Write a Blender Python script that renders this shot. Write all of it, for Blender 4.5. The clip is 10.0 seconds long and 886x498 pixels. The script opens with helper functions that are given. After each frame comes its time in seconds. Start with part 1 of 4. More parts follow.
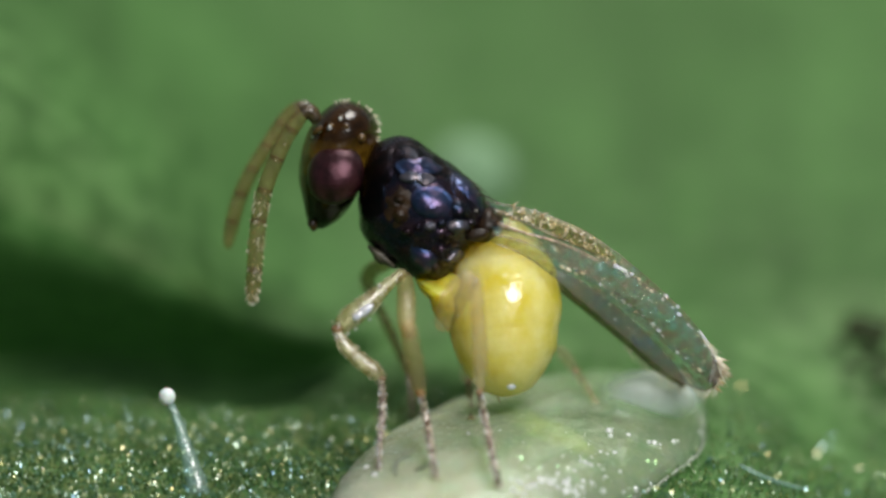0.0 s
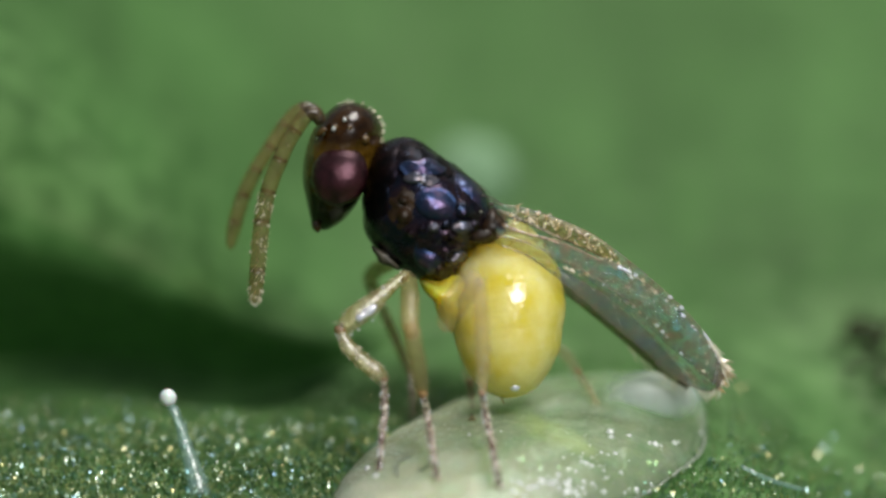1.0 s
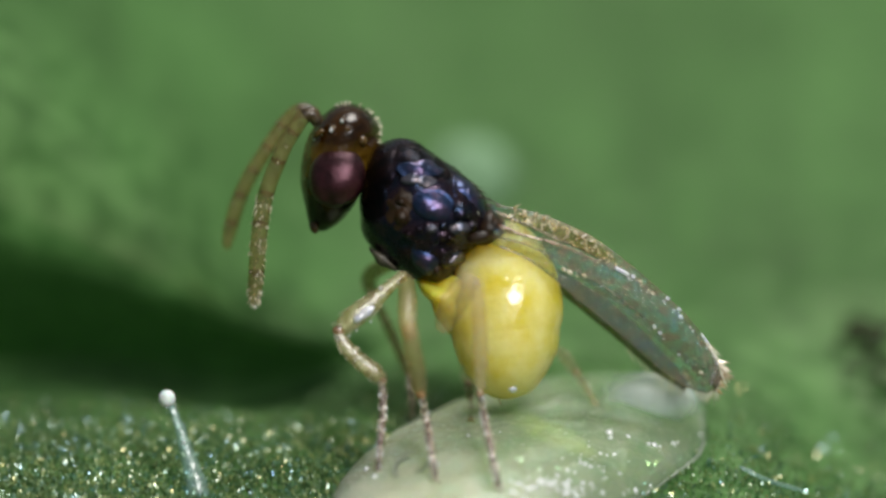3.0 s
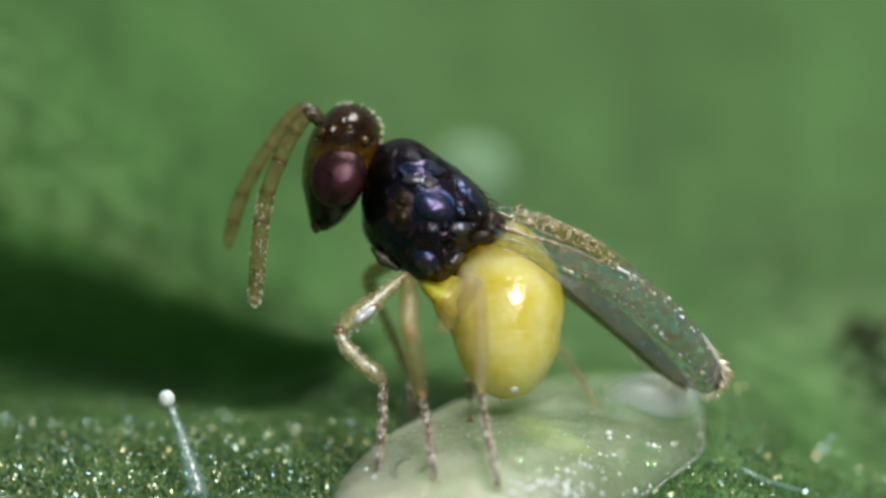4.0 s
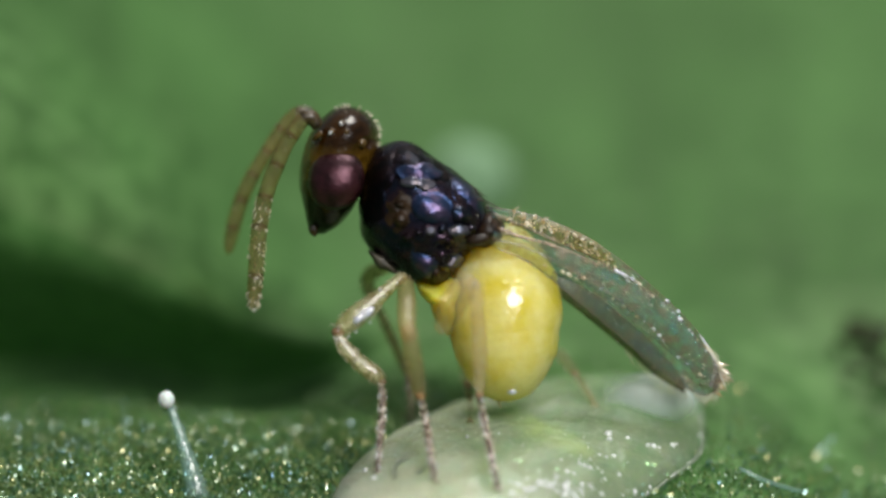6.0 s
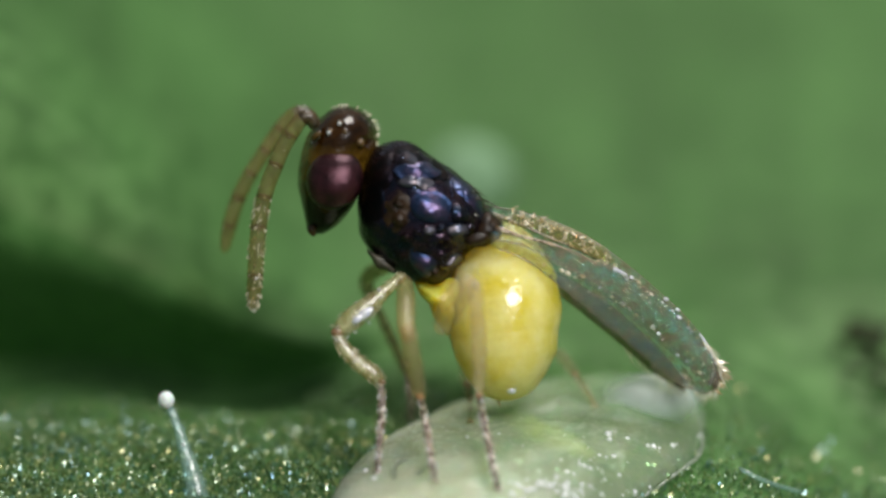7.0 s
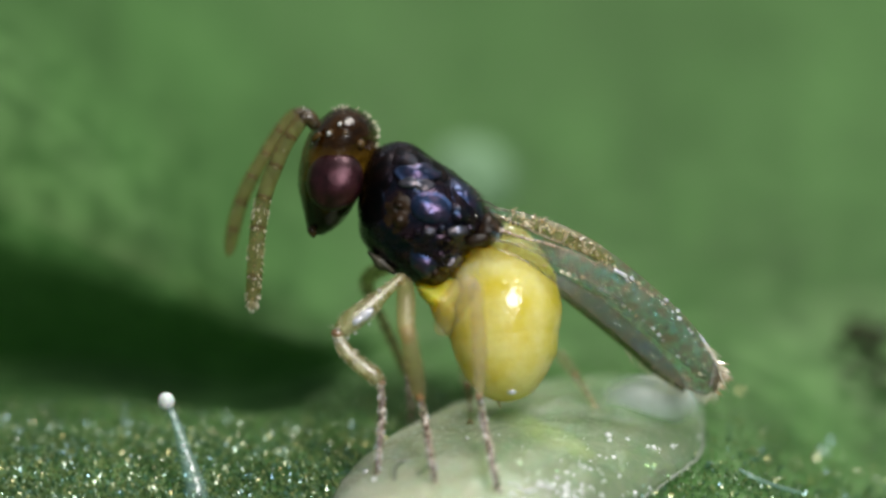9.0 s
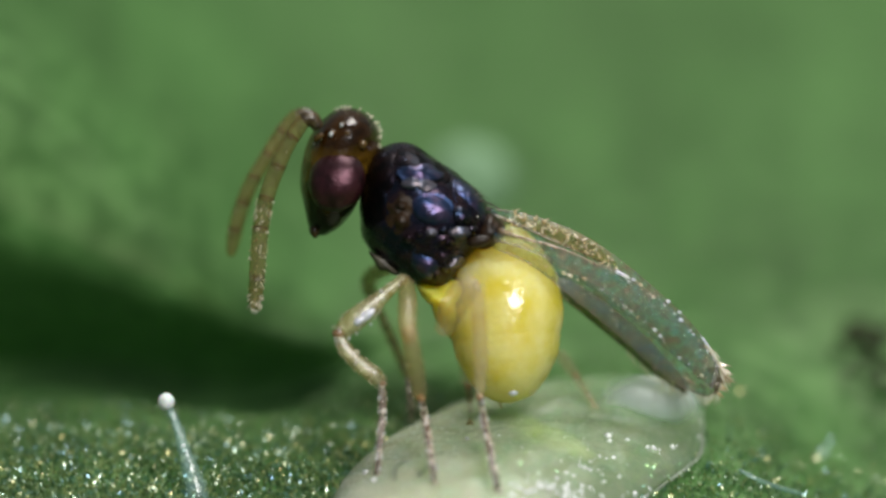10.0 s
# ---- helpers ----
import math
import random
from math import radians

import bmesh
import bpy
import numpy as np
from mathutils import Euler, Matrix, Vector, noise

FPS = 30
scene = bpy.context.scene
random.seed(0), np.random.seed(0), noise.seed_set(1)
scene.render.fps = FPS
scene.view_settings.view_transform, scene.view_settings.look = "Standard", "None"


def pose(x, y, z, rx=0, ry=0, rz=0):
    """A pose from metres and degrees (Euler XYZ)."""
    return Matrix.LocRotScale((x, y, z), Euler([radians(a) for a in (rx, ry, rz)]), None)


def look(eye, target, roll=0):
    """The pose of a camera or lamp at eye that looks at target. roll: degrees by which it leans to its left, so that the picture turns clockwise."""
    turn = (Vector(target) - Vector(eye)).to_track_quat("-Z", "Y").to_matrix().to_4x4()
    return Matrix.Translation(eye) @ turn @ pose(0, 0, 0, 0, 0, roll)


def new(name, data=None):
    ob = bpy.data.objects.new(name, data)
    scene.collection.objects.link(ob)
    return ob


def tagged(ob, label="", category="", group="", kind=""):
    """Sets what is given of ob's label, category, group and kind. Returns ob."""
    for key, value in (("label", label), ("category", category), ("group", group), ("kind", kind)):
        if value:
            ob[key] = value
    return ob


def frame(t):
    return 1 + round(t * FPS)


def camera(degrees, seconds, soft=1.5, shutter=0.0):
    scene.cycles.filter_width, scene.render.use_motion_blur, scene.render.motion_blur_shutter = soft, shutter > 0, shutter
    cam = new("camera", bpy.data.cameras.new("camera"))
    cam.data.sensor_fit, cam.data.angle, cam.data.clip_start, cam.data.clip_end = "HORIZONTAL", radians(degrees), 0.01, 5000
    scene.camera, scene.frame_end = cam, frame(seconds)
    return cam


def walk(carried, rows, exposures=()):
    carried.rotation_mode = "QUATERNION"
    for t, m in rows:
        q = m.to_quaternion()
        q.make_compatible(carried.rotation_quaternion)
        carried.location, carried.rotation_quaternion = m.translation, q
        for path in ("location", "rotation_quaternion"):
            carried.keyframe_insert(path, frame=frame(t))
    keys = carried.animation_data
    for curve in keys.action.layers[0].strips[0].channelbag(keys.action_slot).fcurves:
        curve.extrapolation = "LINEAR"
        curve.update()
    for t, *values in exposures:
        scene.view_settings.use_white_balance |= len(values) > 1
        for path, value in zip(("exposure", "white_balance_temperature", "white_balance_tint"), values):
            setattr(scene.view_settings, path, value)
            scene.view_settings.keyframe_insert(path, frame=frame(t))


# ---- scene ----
# A parasitoid wasp on a whitefly nymph, on a leaf, through a macro lens. Lengths below are in micrometres.
MU = 1e-6
TILT = radians(22)
DIST = 0.04
FOCUS = 40
CAM = Matrix.Rotation(radians(90) - TILT, 4, "X")
CAM3 = CAM.to_3x3()
AIM = Vector((0, 0, 372))
SIN, COS = math.sin(TILT), math.cos(TILT)

cam = camera(2 * math.degrees(math.atan(784 * MU / DIST)), 10.0, soft=3.1)
cam.data.dof.use_dof = True
cam.data.dof.focus_distance = DIST - FOCUS * MU
cam.data.dof.aperture_fstop = cam.data.lens * 1e-3 / (0.066 * DIST)
DRIFT = [(0, 1.5, -4.7), (0.5, 3.1, -3.1), (1, 3.1, -2.9), (1.5, 2.9, -2.1), (2, 1.6, -2), (2.5, 1.5, -1.7), (4, 0.6, -0.7), (4.5, 0.1, -0.1),
         (5, 0, 0), (5.5, 0, 0.2), (7, -0.1, 1.4), (7.5, 0, 1.6), (8, 0, 2.6), (8.5, 0, 2.9), (9, 0, 3.1), (9.5, 0, 3.3), (10, -0.1, 4.1)]
walk(cam, [(t, Matrix.Translation((AIM + CAM3 @ Vector((-dx, dy, DIST / MU))) * MU) @ CAM) for t, dx, dy in DRIFT])

# ---- light ----
world = bpy.data.worlds.new("world")
scene.world = world
world.use_nodes = True
world.node_tree.nodes["Background"].inputs[0].default_value = (0.85, 0.97, 0.92, 1)
world.node_tree.nodes["Background"].inputs[1].default_value = 0.165


def lamp(name, elevation, azimuth, distance, sx, sy, watts, colour):
    """A flat lamp that shines on the wasp; azimuth 0 is the camera's side, positive to the right."""
    data = bpy.data.lights.new(name, "AREA")
    data.shape, data.size, data.size_y, data.energy, data.color = "RECTANGLE", sx, sy, watts, colour
    e, a = radians(elevation), radians(azimuth)
    aim = (AIM * MU)
    spot = aim + Vector((math.sin(a) * math.cos(e), -math.cos(a) * math.cos(e), math.sin(e))) * distance
    ob = new(name, data)
    ob.matrix_world = look(spot, aim)
    return ob


lamp("front_lamp", 51, 26, 0.035, 0.009, 0.010, 0.0121, (1.0, 0.98, 0.95))
lamp("back_lamp", 54, 160, 0.035, 0.010, 0.010, 0.0100, (1.0, 0.97, 0.92))

# ---- materials ----


def surface(name, dark, light, grain=20.0, fine=4.0, rough=0.4, bump=0.3, spread=(0.35, 0.65), high=1.0, **inputs):
    """A procedural surface: two colours mixed by noise of that grain, fine relief, uneven gloss."""
    m = bpy.data.materials.new(name)
    m.use_nodes = True
    nt = m.node_tree
    b = nt.nodes["Principled BSDF"]
    coord = nt.nodes.new("ShaderNodeTexCoord")
    scale = nt.nodes.new("ShaderNodeVectorMath")
    scale.operation = "SCALE"
    scale.inputs["Scale"].default_value = 1e6
    nt.links.new(coord.outputs["Object"], scale.inputs[0])

    def noise_node(size, detail=3.0):
        n = nt.nodes.new("ShaderNodeTexNoise")
        n.inputs["Scale"].default_value = 1.0 / size
        n.inputs["Detail"].default_value = detail
        nt.links.new(scale.outputs[0], n.inputs["Vector"])
        return n
    n1 = noise_node(grain)
    ramp = nt.nodes.new("ShaderNodeValToRGB")
    ramp.color_ramp.elements[0].position, ramp.color_ramp.elements[1].position = spread
    ramp.color_ramp.elements[0].color, ramp.color_ramp.elements[1].color = (*dark, 1), (*light, 1)
    nt.links.new(n1.outputs["Fac"], ramp.inputs[0])
    n0 = noise_node(grain * 9, 2.0)
    tone = nt.nodes.new("ShaderNodeMapRange")
    tone.inputs["From Min"].default_value, tone.inputs["From Max"].default_value = 0.3, 0.7
    tone.inputs["To Min"].default_value, tone.inputs["To Max"].default_value = 0.74, 1.18
    nt.links.new(n0.outputs["Fac"], tone.inputs["Value"])
    hue = nt.nodes.new("ShaderNodeVectorMath")
    hue.operation = "SCALE"
    nt.links.new(ramp.outputs[0], hue.inputs[0])
    nt.links.new(tone.outputs[0], hue.inputs["Scale"])
    nt.links.new(hue.outputs[0], b.inputs["Base Color"])
    n2 = noise_node(fine, 2.0)
    r = nt.nodes.new("ShaderNodeMapRange")
    r.inputs["To Min"].default_value, r.inputs["To Max"].default_value = rough * 0.7, min(1, rough * 1.35)
    nt.links.new(n2.outputs["Fac"], r.inputs["Value"])
    nt.links.new(r.outputs[0], b.inputs["Roughness"])
    if bump:
        bn = nt.nodes.new("ShaderNodeBump")
        bn.inputs["Strength"].default_value = bump
        bn.inputs["Distance"].default_value = high * MU
        nt.links.new(n2.outputs["Fac"], bn.inputs["Height"])
        nt.links.new(bn.outputs[0], b.inputs["Normal"])
    for key, value in inputs.items():
        b.inputs[key.replace("_", " ")].default_value = value
    return m


def clear(m, lo, hi, tint, gloss=0.14, shiny=0.09):
    """Makes a surface partly see-through, unevenly, as thin wet cuticle is, with its full gloss kept."""
    nt = m.node_tree
    b = nt.nodes["Principled BSDF"]
    grain = [n for n in nt.nodes if n.bl_idname == "ShaderNodeTexNoise"][0]
    see = nt.nodes.new("ShaderNodeBsdfTransparent")
    see.inputs[0].default_value = (*tint, 1)
    mix = nt.nodes.new("ShaderNodeMixShader")
    fac = nt.nodes.new("ShaderNodeMapRange")
    fac.inputs["From Min"].default_value, fac.inputs["From Max"].default_value = 0.3, 0.7
    fac.inputs["To Min"].default_value, fac.inputs["To Max"].default_value = 1 - lo, 1 - hi
    nt.links.new(grain.outputs["Fac"], fac.inputs["Value"])
    nt.links.new(fac.outputs[0], mix.inputs[0])
    nt.links.new(see.outputs[0], mix.inputs[1])
    nt.links.new(b.outputs[0], mix.inputs[2])
    shine = nt.nodes.new("ShaderNodeBsdfGlossy")
    shine.inputs["Roughness"].default_value = gloss
    over = nt.nodes.new("ShaderNodeMixShader")
    for bn in [n for n in nt.nodes if n.bl_idname == "ShaderNodeBump"]:
        nt.links.new(bn.outputs[0], shine.inputs["Normal"])
    over.inputs[0].default_value = shiny
    nt.links.new(mix.outputs[0], over.inputs[1])
    nt.links.new(shine.outputs[0], over.inputs[2])
    nt.links.new(over.outputs[0], nt.nodes["Material Output"].inputs[0])
    return m


BLUE_VIOLET = ((0.40, (0.32, 0.52, 1.0)), (0.50, (0.62, 0.55, 1.0)), (0.60, (1.0, 0.66, 0.86)))


def sheen(m, stops=BLUE_VIOLET):
    """Reflections whose tint wanders over the surface."""
    nt = m.node_tree
    grain = [n for n in nt.nodes if n.bl_idname == "ShaderNodeTexNoise"][0]
    ramp = nt.nodes.new("ShaderNodeValToRGB")
    for e, (p, c) in zip(ramp.color_ramp.elements, (stops[0], stops[-1])):
        e.position, e.color = p, (*c, 1)
    ramp.color_ramp.elements.new(stops[1][0]).color = (*stops[1][1], 1)
    nt.links.new(grain.outputs["Fac"], ramp.inputs[0])
    nt.links.new(ramp.outputs[0], nt.nodes["Principled BSDF"].inputs["Specular Tint"])
    return m


LEAF = surface("leaf_green", (0.045, 0.121, 0.030), (0.092, 0.204, 0.061), 60, 6, 0.44, 0.7, high=3, Specular_IOR_Level=0.2, Specular_Tint=(0.95, 1.0, 0.6, 1))


def let_through(m, colour, share):
    """A thin sheet that glows softly where its other side is lit."""
    nt = m.node_tree
    glow = nt.nodes.new("ShaderNodeBsdfTranslucent")
    glow.inputs[0].default_value = (*colour, 1)
    mix = nt.nodes.new("ShaderNodeMixShader")
    mix.inputs[0].default_value = share
    nt.links.new(nt.nodes["Principled BSDF"].outputs[0], mix.inputs[1])
    nt.links.new(glow.outputs[0], mix.inputs[2])
    nt.links.new(mix.outputs[0], nt.nodes["Material Output"].inputs[0])
    return m


def streaks(m, across, along, depth):
    """Soft lighter and darker streaks along the leaf."""
    nt = m.node_tree
    hue = nt.nodes["Principled BSDF"].inputs["Base Color"].links[0].from_node
    scale = [n for n in nt.nodes if n.bl_idname == "ShaderNodeVectorMath" and n.inputs[0].links[0].from_node.bl_idname == "ShaderNodeTexCoord"][0]
    size = nt.nodes.new("ShaderNodeVectorMath")
    size.operation = "MULTIPLY"
    size.inputs[1].default_value = (1 / across, 1 / along, 1 / across)
    nt.links.new(scale.outputs[0], size.inputs[0])
    n = nt.nodes.new("ShaderNodeTexNoise")
    n.inputs["Scale"].default_value, n.inputs["Detail"].default_value = 1.0, 2.0
    nt.links.new(size.outputs[0], n.inputs["Vector"])
    tone = nt.nodes.new("ShaderNodeMapRange")
    tone.inputs["From Min"].default_value, tone.inputs["From Max"].default_value = 0.3, 0.7
    tone.inputs["To Min"].default_value, tone.inputs["To Max"].default_value = 1 - depth, 1 + depth
    nt.links.new(n.outputs["Fac"], tone.inputs["Value"])
    out = nt.nodes.new("ShaderNodeVectorMath")
    out.operation = "SCALE"
    nt.links.new(hue.outputs[0], out.inputs[0])
    nt.links.new(tone.outputs[0], out.inputs["Scale"])
    nt.links.new(out.outputs[0], nt.nodes["Principled BSDF"].inputs["Base Color"])
    return m


streaks(LEAF, 130, 900, 0.16)
let_through(LEAF, (0.17, 0.36, 0.145), 0.26)
SPECK = sheen(surface("wax_speck", (0.05, 0.125, 0.035), (0.15, 0.225, 0.08), 14, 2, 0.26, 0, IOR=2.6), ((0.36, (0.42, 0.72, 1.0)), (0.48, (0.76, 1.0, 0.86)), (0.63, (0.98, 0.84, 0.38))))
NYMPH = clear(surface("nymph_skin", (0.52, 0.67, 0.47), (0.88, 0.88, 0.62), 40, 10, 0.25, 1.0, spread=(0.2, 0.78), high=3.2, Specular_IOR_Level=0.33,
                      Subsurface_Weight=1.0, Subsurface_Scale=2.2e-4, Subsurface_Radius=(0.9, 1.0, 0.8)), 0.1, 0.7, (0.80, 0.98, 0.76), 0.2, 0.012)


def thin_out(m, x0, x1, lo, hi):
    """Skin that grows greener and more see-through along x, unevenly."""
    nt = m.node_tree
    scale = [n for n in nt.nodes if n.bl_idname == "ShaderNodeVectorMath" and n.inputs[0].links[0].from_node.bl_idname == "ShaderNodeTexCoord"][0]
    grain = [n for n in nt.nodes if n.bl_idname == "ShaderNodeTexNoise"][0]
    xyz = nt.nodes.new("ShaderNodeSeparateXYZ")
    nt.links.new(scale.outputs[0], xyz.inputs[0])
    add = nt.nodes.new("ShaderNodeMath")
    add.operation = "MULTIPLY_ADD"
    add.inputs[1].default_value = 260
    nt.links.new(grain.outputs["Fac"], add.inputs[0])
    nt.links.new(xyz.outputs[0], add.inputs[2])
    fac = [n for n in nt.nodes if n.bl_idname == "ShaderNodeMapRange" and n.outputs[0].links[0].to_node.bl_idname == "ShaderNodeMixShader"][0]
    fac.inputs["From Min"].default_value, fac.inputs["From Max"].default_value = x0 + 130, x1 + 130
    fac.inputs["To Min"].default_value, fac.inputs["To Max"].default_value = 1 - lo, 1 - hi
    nt.links.new(add.outputs[0], fac.inputs["Value"])
    b = nt.nodes["Principled BSDF"]
    base = b.inputs["Base Color"].links[0].from_socket
    green = nt.nodes.new("ShaderNodeMix")
    green.data_type, green.blend_type = "RGBA", "MULTIPLY"
    green.inputs["B"].default_value = (0.80, 0.93, 0.80, 1)
    share = nt.nodes.new("ShaderNodeMapRange")
    share.inputs["From Min"].default_value, share.inputs["From Max"].default_value = x0 + 130, x1 + 130
    nt.links.new(add.outputs[0], share.inputs["Value"])
    nt.links.new(share.outputs[0], green.inputs["Factor"])
    nt.links.new(base, green.inputs["A"])
    nt.links.new(green.outputs["Result"], b.inputs["Base Color"])
    return m


thin_out(NYMPH, -250, 100, 0.22, 0.7)
RIM = clear(surface("nymph_rim", (0.42, 0.48, 0.36), (0.74, 0.78, 0.72), 20, 5, 0.15, 0.9, high=4), 0.6, 0.9, (0.93, 0.95, 0.92), 0.3, 0.2)
ORGAN = clear(surface("nymph_yellow", (0.55, 0.56, 0.05), (0.75, 0.72, 0.12), 15, 4, 0.5, 0.2, Specular_IOR_Level=0.1), 0.55, 0.88, (0.95, 0.95, 0.72), 0.4, 0.01)
# The white base paints the glint that a clear drop would have.
DROP_GLINT = clear(surface("droplet_glint", (0.78, 0.84, 0.95), (0.95, 0.96, 1), 20, 5, 0.2, 0), 0.4, 0.75, (0.97, 0.99, 1.0), 0.38, 0.5)
# Pale blue base that paints shine where reflections fall.
SHINE_BLUE = clear(surface("painted_shine_blue", (0.62, 0.64, 0.95), (0.94, 0.94, 1), 8, 4, 0.2, 0.4), 0.05, 0.35, (0.95, 0.95, 1.0), 0.42, 0.4)
HAIR = clear(surface("hair_pale", (0.22, 0.38, 0.34), (0.5, 0.64, 0.60), 12, 4, 0.25, 0.6), 0.5, 0.9, (0.84, 0.97, 0.97), 0.22, 0.1)
# Pale coat painted in place of a lamp's reflection on the nymph.
GLEAM = clear(surface("nymph_gleam", (0.76, 0.86, 0.88), (0.90, 0.97, 1.0), 34, 8, 0.6, 0), 0.0, 0.3, (0.985, 0.995, 0.995), 0.4, 0.3)


def thin_edge(m, across, up):
    """A painted gleam that thins out softly towards its margin."""
    nt = m.node_tree
    scale = [n for n in nt.nodes if n.bl_idname == "ShaderNodeVectorMath" and n.inputs[0].links[0].from_node.bl_idname == "ShaderNodeTexCoord"][0]
    size = nt.nodes.new("ShaderNodeVectorMath")
    size.operation = "MULTIPLY"
    size.inputs[1].default_value = (1 / across, 0, 1 / up)
    nt.links.new(scale.outputs[0], size.inputs[0])
    reach = nt.nodes.new("ShaderNodeVectorMath")
    reach.operation = "LENGTH"
    nt.links.new(size.outputs[0], reach.inputs[0])
    fade = nt.nodes.new("ShaderNodeMapRange")
    fade.interpolation_type = "SMOOTHSTEP"
    fade.inputs["From Min"].default_value, fade.inputs["From Max"].default_value = 0.3, 1.0
    fade.inputs["To Min"].default_value, fade.inputs["To Max"].default_value = 1, 0
    nt.links.new(reach.outputs["Value"], fade.inputs["Value"])
    for mix in [n for n in nt.nodes if n.bl_idname == "ShaderNodeMixShader"]:
        share = nt.nodes.new("ShaderNodeMath")
        share.operation = "MULTIPLY"
        share.inputs[0].default_value = mix.inputs[0].default_value
        if mix.inputs[0].links:
            nt.links.new(mix.inputs[0].links[0].from_socket, share.inputs[0])
        nt.links.new(fade.outputs[0], share.inputs[1])
        nt.links.new(share.outputs[0], mix.inputs[0])
    return m


thin_edge(GLEAM, 104, 52)
PEARL = surface("gland_white", (0.62, 0.70, 0.70), (0.82, 0.86, 0.86), 10, 3, 0.25, 0.1, Subsurface_Weight=0.3, Subsurface_Scale=1e-5)
# One cuticle in four glosses, so that highlights fall on chosen plates.
BLACK = sheen(surface("cuticle_black", (0.002, 0.002, 0.003), (0.006, 0.003, 0.004), 26, 6, 0.26, 0.4, high=1.6, IOR=1.5))
VELVET = sheen(surface("cuticle_dull", (0.002, 0.002, 0.002), (0.005, 0.003, 0.003), 20, 5, 0.42, 0.5, high=1.2, Specular_IOR_Level=0.09))
SILVER = sheen(surface("cuticle_silver", (0.01, 0.01, 0.014), (0.03, 0.028, 0.04), 14, 6, 0.33, 0.35, high=1.2, IOR=1.9), ((0.40, (0.6, 0.7, 1.0)), (0.50, (0.9, 0.86, 1.0)), (0.60, (1.0, 0.85, 0.92))))
BLUE = sheen(surface("cuticle_blue", (0.004, 0.005, 0.010), (0.010, 0.010, 0.020), 22, 5, 0.34, 0.45, high=1.6, IOR=1.85), ((0.42, (0.22, 0.42, 1.0)), (0.52, (0.42, 0.46, 1.0)), (0.62, (0.75, 0.55, 1.0))))
BROWN = surface("cuticle_brown", (0.008, 0.004, 0.002), (0.032, 0.015, 0.005), 24, 5, 0.46, 0.6, high=1.5, Specular_IOR_Level=0.3)
COXA = surface("coxa_grey", (0.03, 0.028, 0.02), (0.10, 0.085, 0.06), 18, 5, 0.4, 0.4)
AMBER = surface("cuticle_amber", (0.03, 0.014, 0.003), (0.085, 0.045, 0.010), 30, 5, 0.25, 0.4, Coat_Weight=0.2)
EYE = surface("eye_maroon", (0.006, 0.002, 0.002), (0.030, 0.007, 0.010), 26, 4, 0.29, 0.8, high=1.5, IOR=1.6, Specular_Tint=(1.0, 0.52, 0.66, 1))
YELLOW = surface("abdomen_yellow", (0.665, 0.54, 0.06), (0.78, 0.685, 0.26), 60, 15, 0.2, 0.5, spread=(0.3, 0.6), high=4, Subsurface_Weight=1.0,
                 Subsurface_Scale=2e-4, Subsurface_Radius=(1.0, 0.85, 0.4), Coat_Weight=0.15, Coat_Roughness=0.4)
DEEP = surface("waist_amber", (0.62, 0.43, 0.025), (0.86, 0.68, 0.12), 20, 7, 0.2, 0.6, high=3, Subsurface_Weight=1.0, Subsurface_Scale=1.4e-4, Subsurface_Radius=(1.0, 0.7, 0.2))
TAN = clear(surface("limb_straw", (0.30, 0.21, 0.06), (0.96, 0.87, 0.54), 16, 5, 0.2, 0.7, spread=(0.38, 0.6), high=2.2), 0.5, 0.82, (0.96, 0.93, 0.74), 0.24, 0.12)
# The near-white end of the noise paints sparkle on the brown.
TARSUS = clear(surface("tarsus_brown_sparkle", (0.13, 0.055, 0.035), (0.95, 0.86, 0.74), 9, 3, 0.2, 1.0, spread=(0.5, 0.6), high=2.5), 0.15, 0.4, (0.9, 0.8, 0.7), 0.22, 0.2)
GLASSY = clear(surface("limb_clear", (0.34, 0.26, 0.12), (0.70, 0.58, 0.36), 14, 4, 0.25, 0.8, high=2), 0.6, 0.88, (0.93, 0.85, 0.66), 0.3, 0.03)
GHOST = clear(surface("limb_ghost", (0.5, 0.42, 0.28), (0.88, 0.80, 0.62), 20, 5, 0.25, 0.5), 0.72, 0.92, (0.97, 0.92, 0.82), 0.35, 0.02)
# Darker copy of the limb skin: the far legs' shade put into colour.
SHADED = clear(surface("limb_shaded", (0.14, 0.10, 0.04), (0.34, 0.28, 0.14), 20, 5, 0.3, 0.5), 0.45, 0.75, (0.8, 0.76, 0.58), 0.35, 0.02)
JOINT = clear(surface("joint_brown", (0.24, 0.11, 0.05), (0.50, 0.28, 0.14), 8, 3, 0.2, 0.5), 0.1, 0.4, (0.9, 0.75, 0.55), 0.25, 0.15)
FEELER = clear(surface("feeler_straw", (0.14, 0.098, 0.033), (0.35, 0.27, 0.125), 18, 5, 0.2, 0.6, high=1.5), 0.52, 0.78, (0.91, 0.86, 0.66), 0.25, 0.03)
RING = clear(surface("feeler_ring", (0.05, 0.032, 0.012), (0.14, 0.10, 0.04), 12, 4, 0.3, 0.4), 0.4, 0.7, (0.85, 0.78, 0.58), 0.3, 0.01)
SCAPE = clear(surface("feeler_brown", (0.02, 0.012, 0.006), (0.11, 0.07, 0.028), 12, 4, 0.36, 0.6), 0.05, 0.35, (0.8, 0.7, 0.5), 0.25, 0.02)
BRISTLE = clear(surface("bristle_gold", (0.75, 0.66, 0.45), (0.95, 0.92, 0.8), 10, 4, 0.2, 0, Specular_IOR_Level=0.9), 0.0, 0.3, (0.95, 0.9, 0.8))
